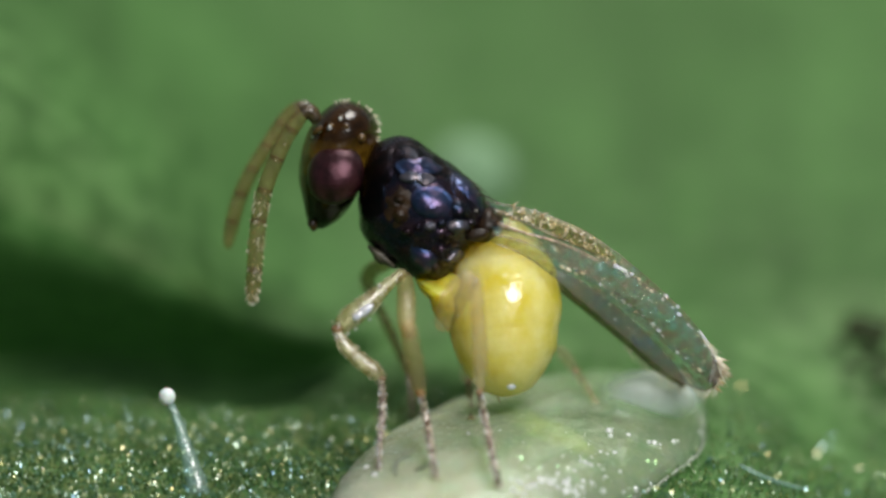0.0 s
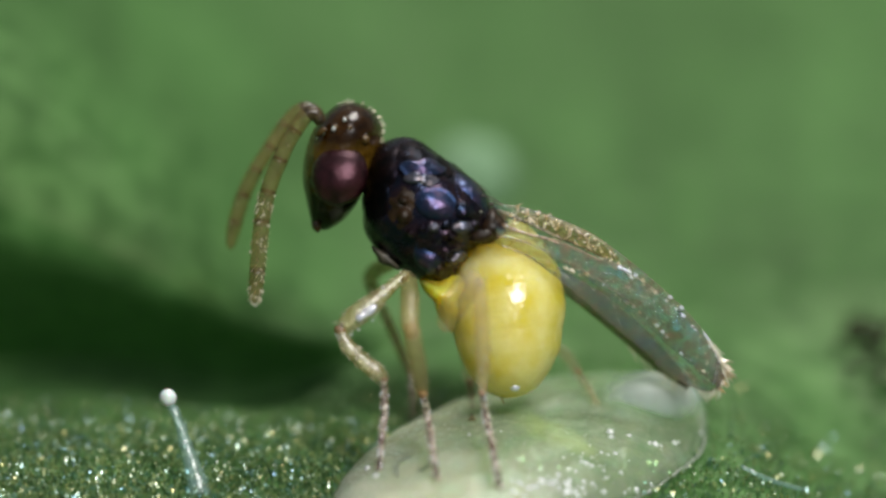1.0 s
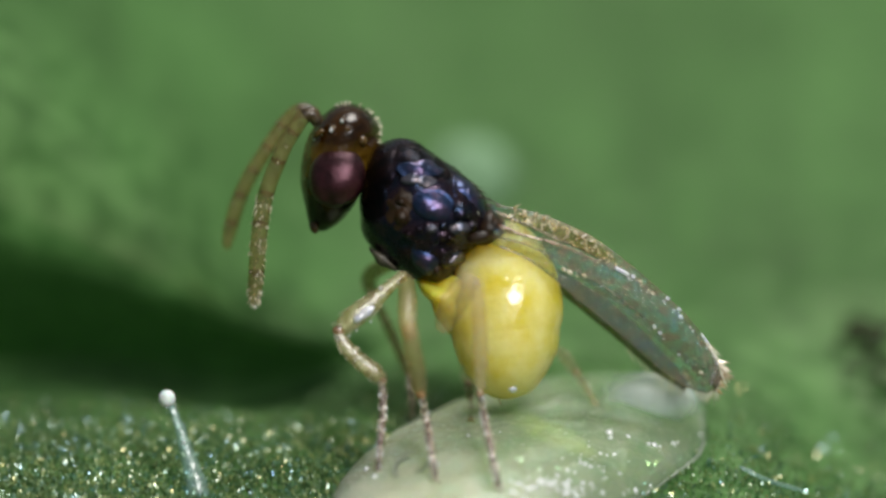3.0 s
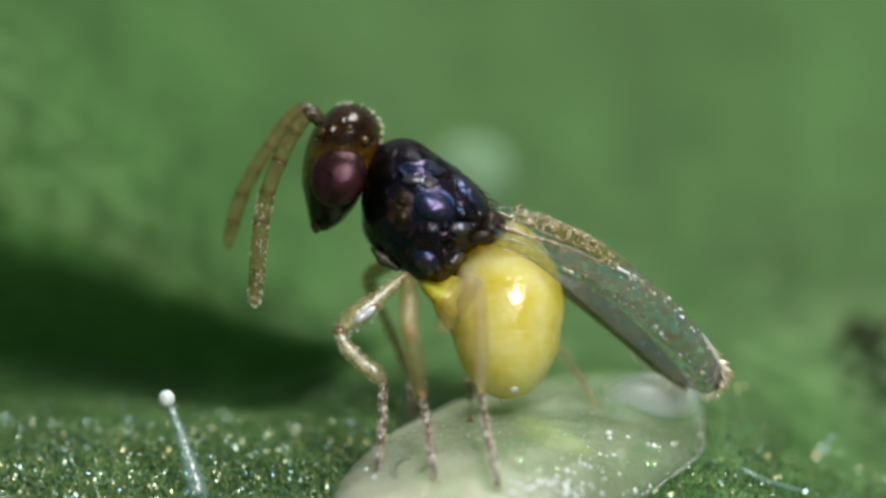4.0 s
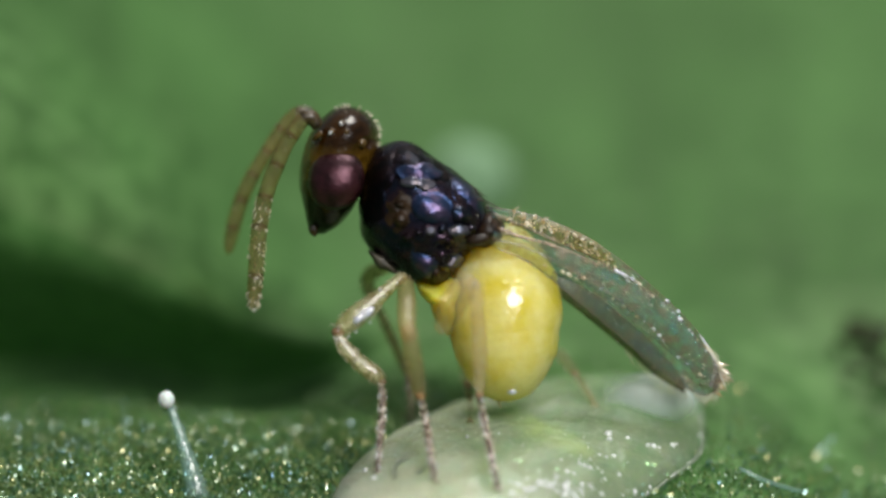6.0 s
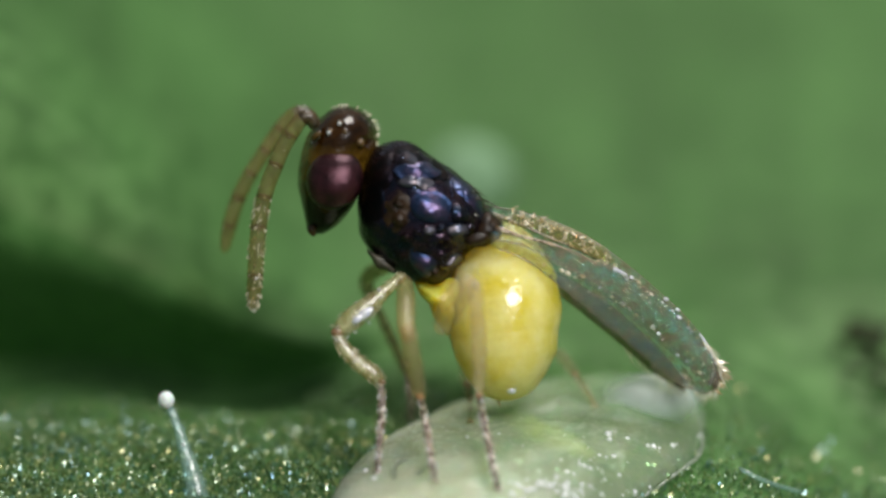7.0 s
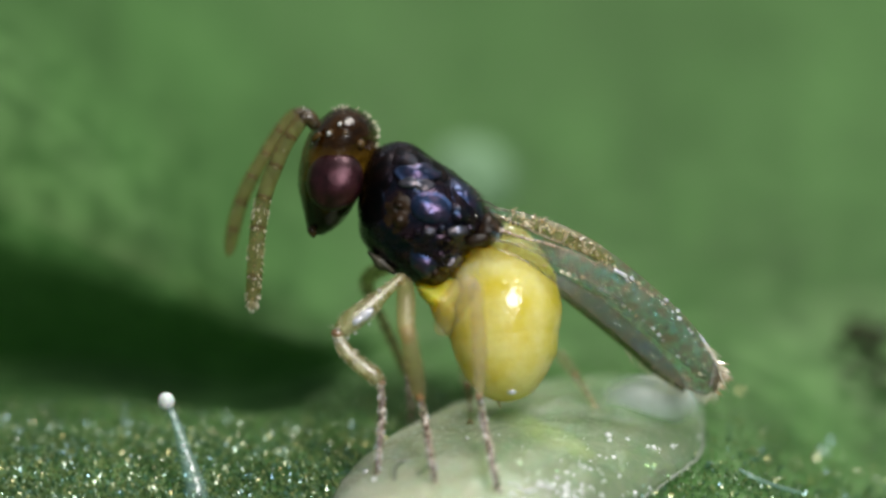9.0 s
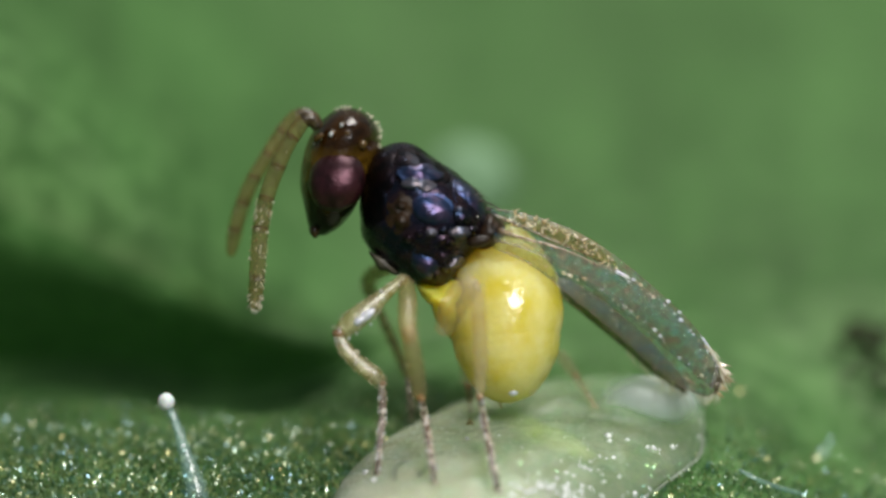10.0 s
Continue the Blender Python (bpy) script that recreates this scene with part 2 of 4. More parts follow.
GOLD = clear(surface("bristle_amber", (0.55, 0.36, 0.12), (0.98, 0.90, 0.70), 9, 4, 0.2, 0, Specular_IOR_Level=0.9), 0.1, 0.4, (0.97, 0.9, 0.7), 0.25, 0.2)
VEIN = clear(surface("vein_brown", (0.10, 0.06, 0.03), (0.36, 0.28, 0.17), 14, 4, 0.2, 0.8), 0.3, 0.7, (0.82, 0.76, 0.6), 0.22, 0.11)
STIGMA = clear(surface("wing_amber", (0.18, 0.12, 0.03), (0.52, 0.38, 0.12), 9, 4, 0.3, 0.8), 0.7, 0.92, (0.94, 0.87, 0.62), 0.3, 0.02)
RUSSET = clear(surface("vein_russet", (0.20, 0.09, 0.05), (0.62, 0.45, 0.30), 9, 4, 0.2, 0.8), 0.3, 0.6, (0.9, 0.78, 0.6), 0.22, 0.1)
# Dark colour of lumps that stand for shade on the leaf.
SHADE_LUMP = surface("shade_lump_dark", (0.012, 0.022, 0.008), (0.03, 0.042, 0.015), 12, 4, 0.8, 0.5, Specular_IOR_Level=0.1)
EGG = surface("egg_pale", (0.155, 0.275, 0.155), (0.22, 0.34, 0.21), 25, 6, 0.8, 0.2, Specular_IOR_Level=0.1)


def head_skin():
    """Head cuticle: brown-black crown, amber face, black cheeks, with uneven borders."""
    m = surface("head_cuticle", (0.06, 0.028, 0.002), (0.20, 0.11, 0.012), 30, 10, 0.2, 0.6, high=2.5, Specular_IOR_Level=0.36)
    nt = m.node_tree
    b = nt.nodes["Principled BSDF"]
    base = b.inputs["Base Color"].links[0].from_socket
    noises = [n for n in nt.nodes if n.bl_idname == "ShaderNodeTexNoise"]
    scale = [n for n in nt.nodes if n.bl_idname == "ShaderNodeVectorMath" and n.inputs[0].links[0].from_node.bl_idname == "ShaderNodeTexCoord"][0]
    xyz = nt.nodes.new("ShaderNodeSeparateXYZ")
    nt.links.new(scale.outputs[0], xyz.inputs[0])
    add = nt.nodes.new("ShaderNodeMath")
    add.operation = "MULTIPLY_ADD"
    add.inputs[1].default_value = 70
    nt.links.new(noises[0].outputs["Fac"], add.inputs[0])
    nt.links.new(xyz.outputs[2], add.inputs[2])
    height = nt.nodes.new("ShaderNodeMapRange")
    height.inputs["From Min"].default_value, height.inputs["From Max"].default_value = 400, 640
    nt.links.new(add.outputs[0], height.inputs["Value"])
    ramp = nt.nodes.new("ShaderNodeValToRGB")
    stops = ((0.0, (0.06, 0.09, 0.16, 1)), (0.22, (0.08, 0.1, 0.15, 1)), (0.42, (1, 1, 1, 1)), (0.60, (0.9, 0.9, 0.9, 1)), (0.72, (0.14, 0.09, 0.05, 1)))
    ramp.color_ramp.elements[0].position, ramp.color_ramp.elements[0].color = stops[0]
    ramp.color_ramp.elements[1].position, ramp.color_ramp.elements[1].color = stops[-1]
    for p, c in stops[1:-1]:
        ramp.color_ramp.elements.new(p).color = c
    nt.links.new(height.outputs[0], ramp.inputs[0])
    mult = nt.nodes.new("ShaderNodeVectorMath")
    mult.operation = "MULTIPLY"
    nt.links.new(base, mult.inputs[0])
    nt.links.new(ramp.outputs[0], mult.inputs[1])
    nt.links.new(mult.outputs[0], b.inputs["Base Color"])
    return m


def membrane():
    """Wing skin: clear, with thin-film colours."""
    m = clear(surface("wing_skin", (0.012, 0.05, 0.045), (0.10, 0.08, 0.05), 14, 3.5, 0.2, 0.9, spread=(0.36, 0.64), high=7), 0.98, 0.7, (0.95, 0.97, 0.94), 0.2, 0.085)
    nt = m.node_tree
    shine = [n for n in nt.nodes if n.type == "BSDF_GLOSSY"][0]
    ramp = nt.nodes.new("ShaderNodeValToRGB")
    for e, (p, c) in zip(ramp.color_ramp.elements, ((0.36, (0.14, 0.42, 1.0, 1)), (0.64, (1.0, 0.5, 0.32, 1)))):
        e.position, e.color = p, c
    ramp.color_ramp.elements.new(0.5).color = (0.45, 0.95, 0.6, 1)
    grain = [n for n in nt.nodes if n.bl_idname == "ShaderNodeTexNoise"][0]
    nt.links.new(grain.outputs["Fac"], ramp.inputs[0])
    nt.links.new(ramp.outputs[0], shine.inputs["Color"])
    return m


WING = membrane()
HIND = clear(surface("hind_wing_skin", (0.01, 0.01, 0.005), (0.035, 0.027, 0.012), 24, 4, 0.3, 0.5, high=2), 0.75, 0.5, (0.66, 0.70, 0.44), 0.4, 0.001)
HEAD = head_skin()

# ---- shapes ----
# Shapes of the wasp are drawn in its side view: across, down, and towards the viewer.


def place(p):
    """From the side view (across, down, near) to world micrometres."""
    return AIM + CAM3 @ Vector((p[0] - 784, 441 - p[1], p[2]))


def spline(knots, n):
    """n points along a smooth curve through the knots (rows of equal length)."""
    k = np.array(knots, float)
    k = np.vstack([2 * k[0] - k[1], k, 2 * k[-1] - k[-2]])
    out = []
    for u in np.linspace(0, len(k) - 3 - 1e-9, n):
        i, f = int(u), u - int(u)
        a, b, c, d = k[i:i + 4]
        out.append(0.5 * (2 * b + (c - a) * f + (2 * a - 5 * b + 4 * c - d) * f * f + (3 * b - a - 3 * c + d) * f ** 3))
    return np.array(out)


def skin(rings, close=True):
    """Faces over equal rings of points, closed at both ends."""
    n = len(rings[0])
    verts = [tuple(v) for r in rings for v in r]
    faces = [(i * n + j, i * n + (j + 1) % n, (i + 1) * n + (j + 1) % n, (i + 1) * n + j)
             for i in range(len(rings) - 1) for j in range(n)]
    if close:
        verts += [tuple(np.mean(rings[0], 0)), tuple(np.mean(rings[-1], 0))]
        a, b, last = len(verts) - 2, len(verts) - 1, (len(rings) - 1) * n
        faces += [((j + 1) % n, j, a) for j in range(n)] + [(last + j, last + (j + 1) % n, b) for j in range(n)]
    return verts, faces


def sweep(knots, n=20, seg=12, flat=1.0, cap=0.12):
    """A limb: knots of (across, down, near, half width); round ends."""
    k = spline(knots, n)
    s = np.linspace(0, 1, n)
    path, wid = k[:, :3], np.maximum(k[:, 3], 0.3)
    step = np.gradient(path, axis=0)
    rings = []
    for i in range(n):
        e = min(s[i], 1 - s[i]) / max(cap, 1e-6)
        r = wid[i] * (math.sqrt(max(0.03, 1 - (1 - e) ** 2)) if e < 1 else 1)
        t = Vector(step[i]).normalized()
        side = Vector((-t.y, t.x, 0))
        side = side.normalized() if side.length > 1e-6 else Vector((1, 0, 0))
        near = t.cross(side)
        p = Vector(path[i])
        rings.append([p + side * (r * math.cos(a)) + near * (r * flat * math.sin(a)) for a in np.linspace(0, 2 * math.pi, seg, endpoint=False)])
    return skin(rings)


def stack(rows, n=28, seg=36, near=0.0, ripple=0.0):
    """A body: rows of (down, left edge, right edge, half depth), smooth between."""
    k = spline(rows, n)
    rings = []
    for y, x0, x1, d in k:
        c, a = (x0 + x1) / 2, max(0.5, (x1 - x0) / 2)
        d = max(d, 0.5)
        ring = []
        for q in np.linspace(0, 2 * math.pi, seg, endpoint=False):
            f = 1 + ripple * noise.noise(Vector((c + a * math.cos(q), y, d * math.sin(q))) / 22)
            ring.append((c + a * f * math.cos(q), y, near + d * f * math.sin(q)))
        rings.append(ring)
    return skin(rings)


def radial(outline, centre):
    """The distance from the centre to a smooth closed outline, by direction."""
    cx, cy = centre
    ang = [math.atan2(y - cy, x - cx) for x, y in outline]
    rad = [math.hypot(x - cx, y - cy) for x, y in outline]
    order = np.argsort(ang)
    ang, rad = np.array(ang)[order], np.array(rad)[order]
    m = len(ang)
    k = [(ang[i % m] + 2 * math.pi * (i // m), rad[i % m]) for i in range(-3, m + 4)]
    k = spline(sorted(k), 40 * len(k))
    return lambda q: float(np.interp(q, k[:, 0], k[:, 1]))


def pillow(outline, centre, depth, near=0.0, rings=16, seg=44, ripple=0.0, grain=20.0, square=1.0, tilt=(0.0, 0.0)):
    """A plate or body with a star-shaped outline, bulging to both sides; tilt leans it across and down."""
    cx, cy = centre
    reach = radial(outline, centre)
    out = []
    for j in range(1, rings):
        psi = math.pi * j / rings
        s, c = math.sin(psi) ** square, math.cos(psi)
        ring = []
        for q in np.linspace(-math.pi, math.pi, seg, endpoint=False):
            r = reach(q) * s
            p = Vector((cx + r * math.cos(q), cy + r * math.sin(q), near + depth * c + tilt[0] * r * math.cos(q) + tilt[1] * r * math.sin(q)))
            if ripple:
                p += Vector((math.cos(q) * s, math.sin(q) * s, c)) * ripple * noise.noise(p / grain)
            ring.append(p)
        out.append(ring)
    return skin(out)


def ball(c, r, seg=18, rings=12, turn=0.0):
    """An ellipsoid at c with radii r, turned in the side view."""
    ca, sa = math.cos(turn), math.sin(turn)
    out = []
    for j in range(1, rings):
        psi = math.pi * j / rings
        ring = []
        for q in np.linspace(0, 2 * math.pi, seg, endpoint=False):
            x, y, z = r[0] * math.sin(psi) * math.cos(q), r[1] * math.sin(psi) * math.sin(q), r[2] * math.cos(psi)
            ring.append((c[0] + ca * x - sa * y, c[1] + sa * x + ca * y, c[2] + z))
        out.append(ring)
    return skin(out)


def bristles(rows):
    """Tapered bristles, rows of (root, way, length, half width), as one mesh."""
    verts, faces = [], []
    for root, way, length, r in rows:
        w = Vector(way).normalized()
        a = w.orthogonal().normalized()
        b = w.cross(a)
        n = len(verts)
        for f, g in ((0, 1.0), (0.55, 0.7)):
            for q in (0, 2.094, 4.189):
                verts.append(tuple(Vector(root) + w * (length * f) + (a * math.cos(q) + b * math.sin(q)) * (r * g)))
        verts.append(tuple(Vector(root) + w * length))
        for i in range(3):
            j = (i + 1) % 3
            faces += [(n + i, n + j, n + 3 + j, n + 3 + i), (n + 3 + i, n + 3 + j, n + 6)]
    return verts, faces


def part(name, shape, material, parent=None, label="", origin=(0, 0, 0), world_space=False, smooth=True):
    """One mesh object, its shape in the side view, its origin (world micrometres) given, under a thing or part."""
    verts, faces = shape
    pts = [Vector(v) if world_space else place(v) for v in verts]
    o = Vector(origin)
    me = bpy.data.meshes.new(name)
    bm = bmesh.new()
    vs = [bm.verts.new(p - o) for p in pts]
    for f in faces:
        bm.faces.new([vs[i] for i in f])
    bmesh.ops.recalc_face_normals(bm, faces=bm.faces)
    for v in bm.verts:
        v.co *= MU
    for f in bm.faces:
        f.smooth = smooth
    bm.to_mesh(me)
    bm.free()
    me.materials.append(material)
    ob = new(name, me)
    if parent is None:
        ob.location = o * MU
    else:
        ob.parent = parent
        ob.location = o * MU - ORIGIN.get(parent.name, Vector()) * MU
    ORIGIN[ob.name] = o
    if label:
        tagged(ob, label)
    return ob


ORIGIN = {}

# ---- the leaf ----
FOLD = [(0, 0, 0), (60, 60, -1), (120, 120, -6), (180, 181, -16), (240, 243, -34), (300, 306, -60), (345, 358, -90), (400, 422, -128), (470, 510, -158), (540, 590, -165),
        (590, 612, -120), (650, 570, -40), (710, 516, 55), (780, 466, 160), (860, 430, 275), (950, 420, 380), (1040, 450, 475), (1140, 530, 550), (1300, 710, 600),
        (1600, 1060, 585), (2010, 1510, 530), (2610, 2240, 350), (3360, 3150, 130), (4300, 4300, 0)]
FOLD_AT = spline(FOLD, 800)


def smooth_step(a, b, x):
    t = min(1, max(0, (x - a) / (b - a)))
    return t * t * (3 - 2 * t)


def leaf_point(x, s):
    """The leaf's surface: flat, with a rolled fold behind on one side."""
    g = 1 - smooth_step(-520, 230, x)
    up = (1 - smooth_step(-1040, 40, x)) ** 1.15
    y, z = s, 0.0
    nearer = 165 * smooth_step(-700, -200, x) * (1 - 0.5 * smooth_step(-260, -20, x))
    q = s + nearer * (0.78 + 0.22 * smooth_step(220, 470, s))
    if 0 < q < 4300 and g > 0:
        y = s + g * (np.interp(q, FOLD_AT[:, 0], FOLD_AT[:, 1]) - q)
        z = np.interp(q, FOLD_AT[:, 0], FOLD_AT[:, 2])
        z *= up if z > 0 else 0.7 * g * (1 - 0.6 * smooth_step(-340, -60, x))
        y -= 75 * math.exp(-((q - 880) / 150) ** 2) * (1 - smooth_step(-680, -380, x))
    z -= 120 * smooth_step(480, 800, x) * (1 - smooth_step(150, 800, s))
    far = smooth_step(300, 900, s)
    z += (8 + 10 * far) * noise.noise(Vector((x / 420, s / (380 + 900 * far), 3.1))) + 5 * noise.noise(Vector((x / 90, s / 90, 1.7)))
    return x, y, z


def spaced(lo, hi, step, far, rate):
    """Even steps between lo and hi, then growing ones out to -far and far."""
    out = list(np.arange(lo, hi, step))
    d = step
    while out[-1] < far:
        d *= rate
        out.append(out[-1] + d)
    d = step
    while out[0] > -far:
        d *= rate
        out.insert(0, out[0] - d)
    return out


def build_leaf():
    xs = spaced(-830, 830, 3.8, 45000, 1.17)
    ss = [v for v in spaced(-430, 330, 3.8, 60000, 1.016) if v < 1000] + [1000 * 1.035 ** k for k in range(1, 120)]
    verts = []
    for s in ss:
        for x in xs:
            px, py, pz = leaf_point(x, s)
            if abs(x) < 900 and -500 < s < 520:
                d = noise.voronoi(Vector((x / 14, s / 17, 0)))[0]
                cell = (30 - 14 * smooth_step(200, 420, x)) * (0.45 - d[0]) + 12 * (min(1, 2.2 * (d[1] - d[0])) - 0.7) + 3.5 * noise.noise(Vector((x / 7, s / 7, 9)))
                pz += cell * (1 - smooth_step(220, 500, s)) * (1 - 0.7 * smooth_step(380, 500, x))
            verts.append((px * MU, py * MU, pz * MU))
    n = len(xs)
    faces = [(j * n + i, j * n + i + 1, (j + 1) * n + i + 1, (j + 1) * n + i) for j in range(len(ss) - 1) for i in range(n - 1)]
    me = bpy.data.meshes.new("ground")
    me.from_pydata(verts, [], faces)
    me.polygons.foreach_set("use_smooth", [True] * len(me.polygons))
    me.materials.append(LEAF)
    return tagged(new("ground", me), "green leaf surface with bumpy cells and a rolled fold", "leaf", kind="structure")


leaf = build_leaf()


def build_specks():
    rng = random.Random(5)
    verts, faces = [], []
    base = [(0, 0, 1), (0.9, 0, 0.3), (0.28, 0.86, 0.3), (-0.73, 0.53, 0.3), (-0.73, -0.53, 0.3), (0.28, -0.86, 0.3), (0, 0, -0.6)]
    tri = [(0, i, i % 5 + 1) for i in range(1, 6)] + [(6, i % 5 + 1, i) for i in range(1, 6)]
    for _ in range(78000):
        x, s = rng.uniform(-900, 900), -470 + 900 * rng.random() ** 1.6
        if (x > 250 and rng.random() < 0.55 + 0.3 * smooth_step(380, 460, x) * (1 - smooth_step(500, 600, x))) or s > (20 + 50 * smooth_step(350, 650, -x) if x < 150 else 0) + 300 * rng.random() ** 2.0:
            continue
        c = Vector(leaf_point(x, s)) + Vector((0, 0, 3.5 + 5 * rng.random()))
        r = 1.4 + 5.4 * rng.random() ** 2.6
        turn = Euler((rng.uniform(-0.6, 0.6), rng.uniform(-0.5, 0.5), rng.uniform(0, 6))).to_matrix()
        long = Vector((rng.uniform(0.5, 0.95), rng.uniform(0.5, 0.95), rng.uniform(0.8, 2.4)))
        n = len(verts)
        verts += [tuple(c + turn @ Vector((b[0] * long.x, b[1] * long.y, b[2] * long.z)) * r) for b in base]
        faces += [tuple(n + i for i in f) for f in tri]
    return tagged(part("wax_specks", (verts, faces), SPECK, world_space=True, smooth=False), "tiny shiny pale wax specks on the leaf", "wax", kind="stuff")


build_specks()

# ---- the nymph ----
NX, NY, NA, NB, NH = 134.0, -130.0, 448.0, 252.0, 88.0
NTURN = (math.cos(0.94), math.sin(0.94))


def nymph_height(x, y):
    u, v = (x - NX) * NTURN[0] + (y - NY) * NTURN[1], (y - NY) * NTURN[0] - (x - NX) * NTURN[1]
    q = (u / NA) ** 2 + (v / NB) ** 2
    if q >= 1:
        return 0.0
    h = NH * (1 - q) ** 0.55
    h += (1 - q) ** 0.3 * (7 * noise.noise(Vector((x / 60, y / 60, 0))) + 3.0 * noise.noise(Vector((x / 22, y / 22, 4))))
    h += 2 * math.sin(u / 17 + v * v / 9000) * (1 - q) ** 0.5 * smooth_step(30, 200, abs(v))
    return max(h, 0.0)


def on_nymph(px, py):
    """Where the line of sight through a point of the side view meets the nymph: its near coordinate."""
    for w in np.arange(420, -420, -2.0):
        p = place((px, py, w))
        if p.z <= nymph_height(p.x, p.y) + 6:
            return float(w)
    return 0.0


def build_nymph():
    seg, n = 120, 34
    root = new("whitefly_nymph")
    base = Vector((NX, NY, 0))
    root.location = base * MU
    ORIGIN[root.name] = base
    tagged(root, "translucent pale green oval whitefly nymph stuck on the leaf", "insect nymph")

    def edge(q, r):
        f = 1 + 0.018 * math.sin(5 * q + 1) + 0.012 * math.sin(11 * q)
        u, v = NA * f * r * math.cos(q), NB * f * r * math.sin(q)
        return NX + u * NTURN[0] - v * NTURN[1], NY + u * NTURN[1] + v * NTURN[0]
    rings = []
    for i in range(1, n + 1):
        r = math.sin(0.5 * math.pi * i / n) * 0.995
        rings.append([(*edge(q, r), 6 + nymph_height(*edge(q, r))) for q in np.linspace(0, 2 * math.pi, seg, endpoint=False)])
    rings.append([(*edge(q, 0.98), -6) for q in np.linspace(0, 2 * math.pi, seg, endpoint=False)])
    part("body", skin(rings), NYMPH, root, origin=base, world_space=True)
    rim = []
    for q in np.linspace(0, 2 * math.pi, 200, endpoint=False):
        x, y = edge(q, 1.0)
        wob = 3 * noise.noise(Vector((x / 12, y / 12, 2)))
        out = Vector((x - NX, y - NY, 0)).normalized()
        c = Vector((x, y, 6 + wob))
        rim.append([c + out * (3 * math.cos(a)) + Vector((0, 0, 3.4 * math.sin(a))) for a in np.linspace(0, 2 * math.pi, 8, endpoint=False)])
    rim.append(rim[0])
    part("rim", skin(rim, close=False), RIM, root, "pale waxy rim", base, True)
    for px, py, a, b in ((975, 772, 58, 20), (925, 748, 40, 18), (1020, 794, 34, 12)):
        w = on_nymph(px, py) - 62
        part("yellow_organ", ball((px, py, w), (a, b, 16), turn=0.25), ORGAN, root, "yellow organ under the clear skin", base)
    # The gleam on the nymph's far side is a pale painted patch.
    w = on_nymph(1150, 712)
    part("gleam_patch", ball((1152, 706, w + 10), (104, 46, 30), 32, 16, turn=0.12), GLEAM, root, "whitish patch painted as a lamp's gleam", place((1152, 706, w + 10)))
    rng = random.Random(11)
    spots = [(1076, 770, 9), (1078, 778, 6), (1060, 805, 5), (1072, 809, 5), (1085, 807, 6), (1025, 820, 5), (1033, 824, 6), (1043, 828, 5),
             (1002, 834, 5), (1064, 836, 4), (1146, 789, 6), (1156, 792, 7), (1166, 793, 4), (1190, 789, 6), (1197, 787, 4), (1110, 776, 5), (905, 872, 7), (925, 880, 6),
             (883, 767, 3), (828, 774, 6), (648, 832, 7), (662, 845, 7), (960, 855, 4), (970, 856, 5)]
    spots += [(rng.gauss(990, 48), rng.gauss(862, 12), rng.uniform(2.5, 6.5)) for _ in range(60)]
    spots += [(rng.uniform(640, 1230), rng.uniform(760, 880), rng.uniform(1.4, 2.6)) for _ in range(14)]
    spots += [(rng.gauss(1050, 30), rng.gauss(812, 16), rng.uniform(1.6, 4)) for _ in range(12)]
    # These drops stand in for glints along the rim and near side.
    spots += [(1228, 818, 5.5), (1232, 800, 3.5), (1238, 772, 4.5), (1212, 838, 3.5), (1180, 858, 4), (1168, 864, 4.5), (1152, 870, 4), (1144, 872, 5), (1100, 876, 4), (946, 862, 5), (958, 858, 5), (972, 860, 5.5), (984, 868, 6), (1000, 858, 7), (996, 876, 6), (1030, 876, 5.5), (1013, 870, 4.5)]
    tiny_verts, tiny_faces = [], []
    for px, py, size in spots:
        r = 0.95 * size
        w = on_nymph(px, py)
        p = place((px, py, w))
        if nymph_height(p.x, p.y) <= 0:
            continue
        shape = ball((px, py, w - r * 0.2), (r * rng.uniform(0.55, 1.0), r * rng.uniform(0.8, 1.2), r * 0.5), 12, 8, turn=rng.uniform(-0.5, 0.5))
        if r > 3.4:
            drop = part("droplet", shape, DROP_GLINT, None, "", place((px, py, w)))
            tagged(drop, "small droplet on the nymph's skin, its glint painted white", "droplet", "droplets on the nymph")
        else:
            n = len(tiny_verts)
            tiny_verts += shape[0]
            tiny_faces += [tuple(n + i for i in f) for f in shape[1]]
    tiny = part("fine_droplets", (tiny_verts, tiny_faces), DROP_GLINT, None, "", base)
    tagged(tiny, "very fine droplets on the nymph, their glints painted white", "droplet", kind="stuff")
    for k in ([(700, 850, 6), (698, 828, 6), (712, 815, 5), (728, 812, 3)], [(735, 838, 5), (750, 830, 6), (758, 812, 4)]):
        part("skin_fold", sweep([(x, y, on_nymph(x, y) - 1, h) for x, y, h in k], 14, 8), NYMPH, root, origin=base)
    return root


nymph = build_nymph()

# ---- small things on the leaf ----


def ground_near(px, py, height=0.0):
    """The near coordinate at which a point of the side view lies at that height over the flat leaf."""
    return (height - (AIM.z + (441 - py) * COS)) / SIN


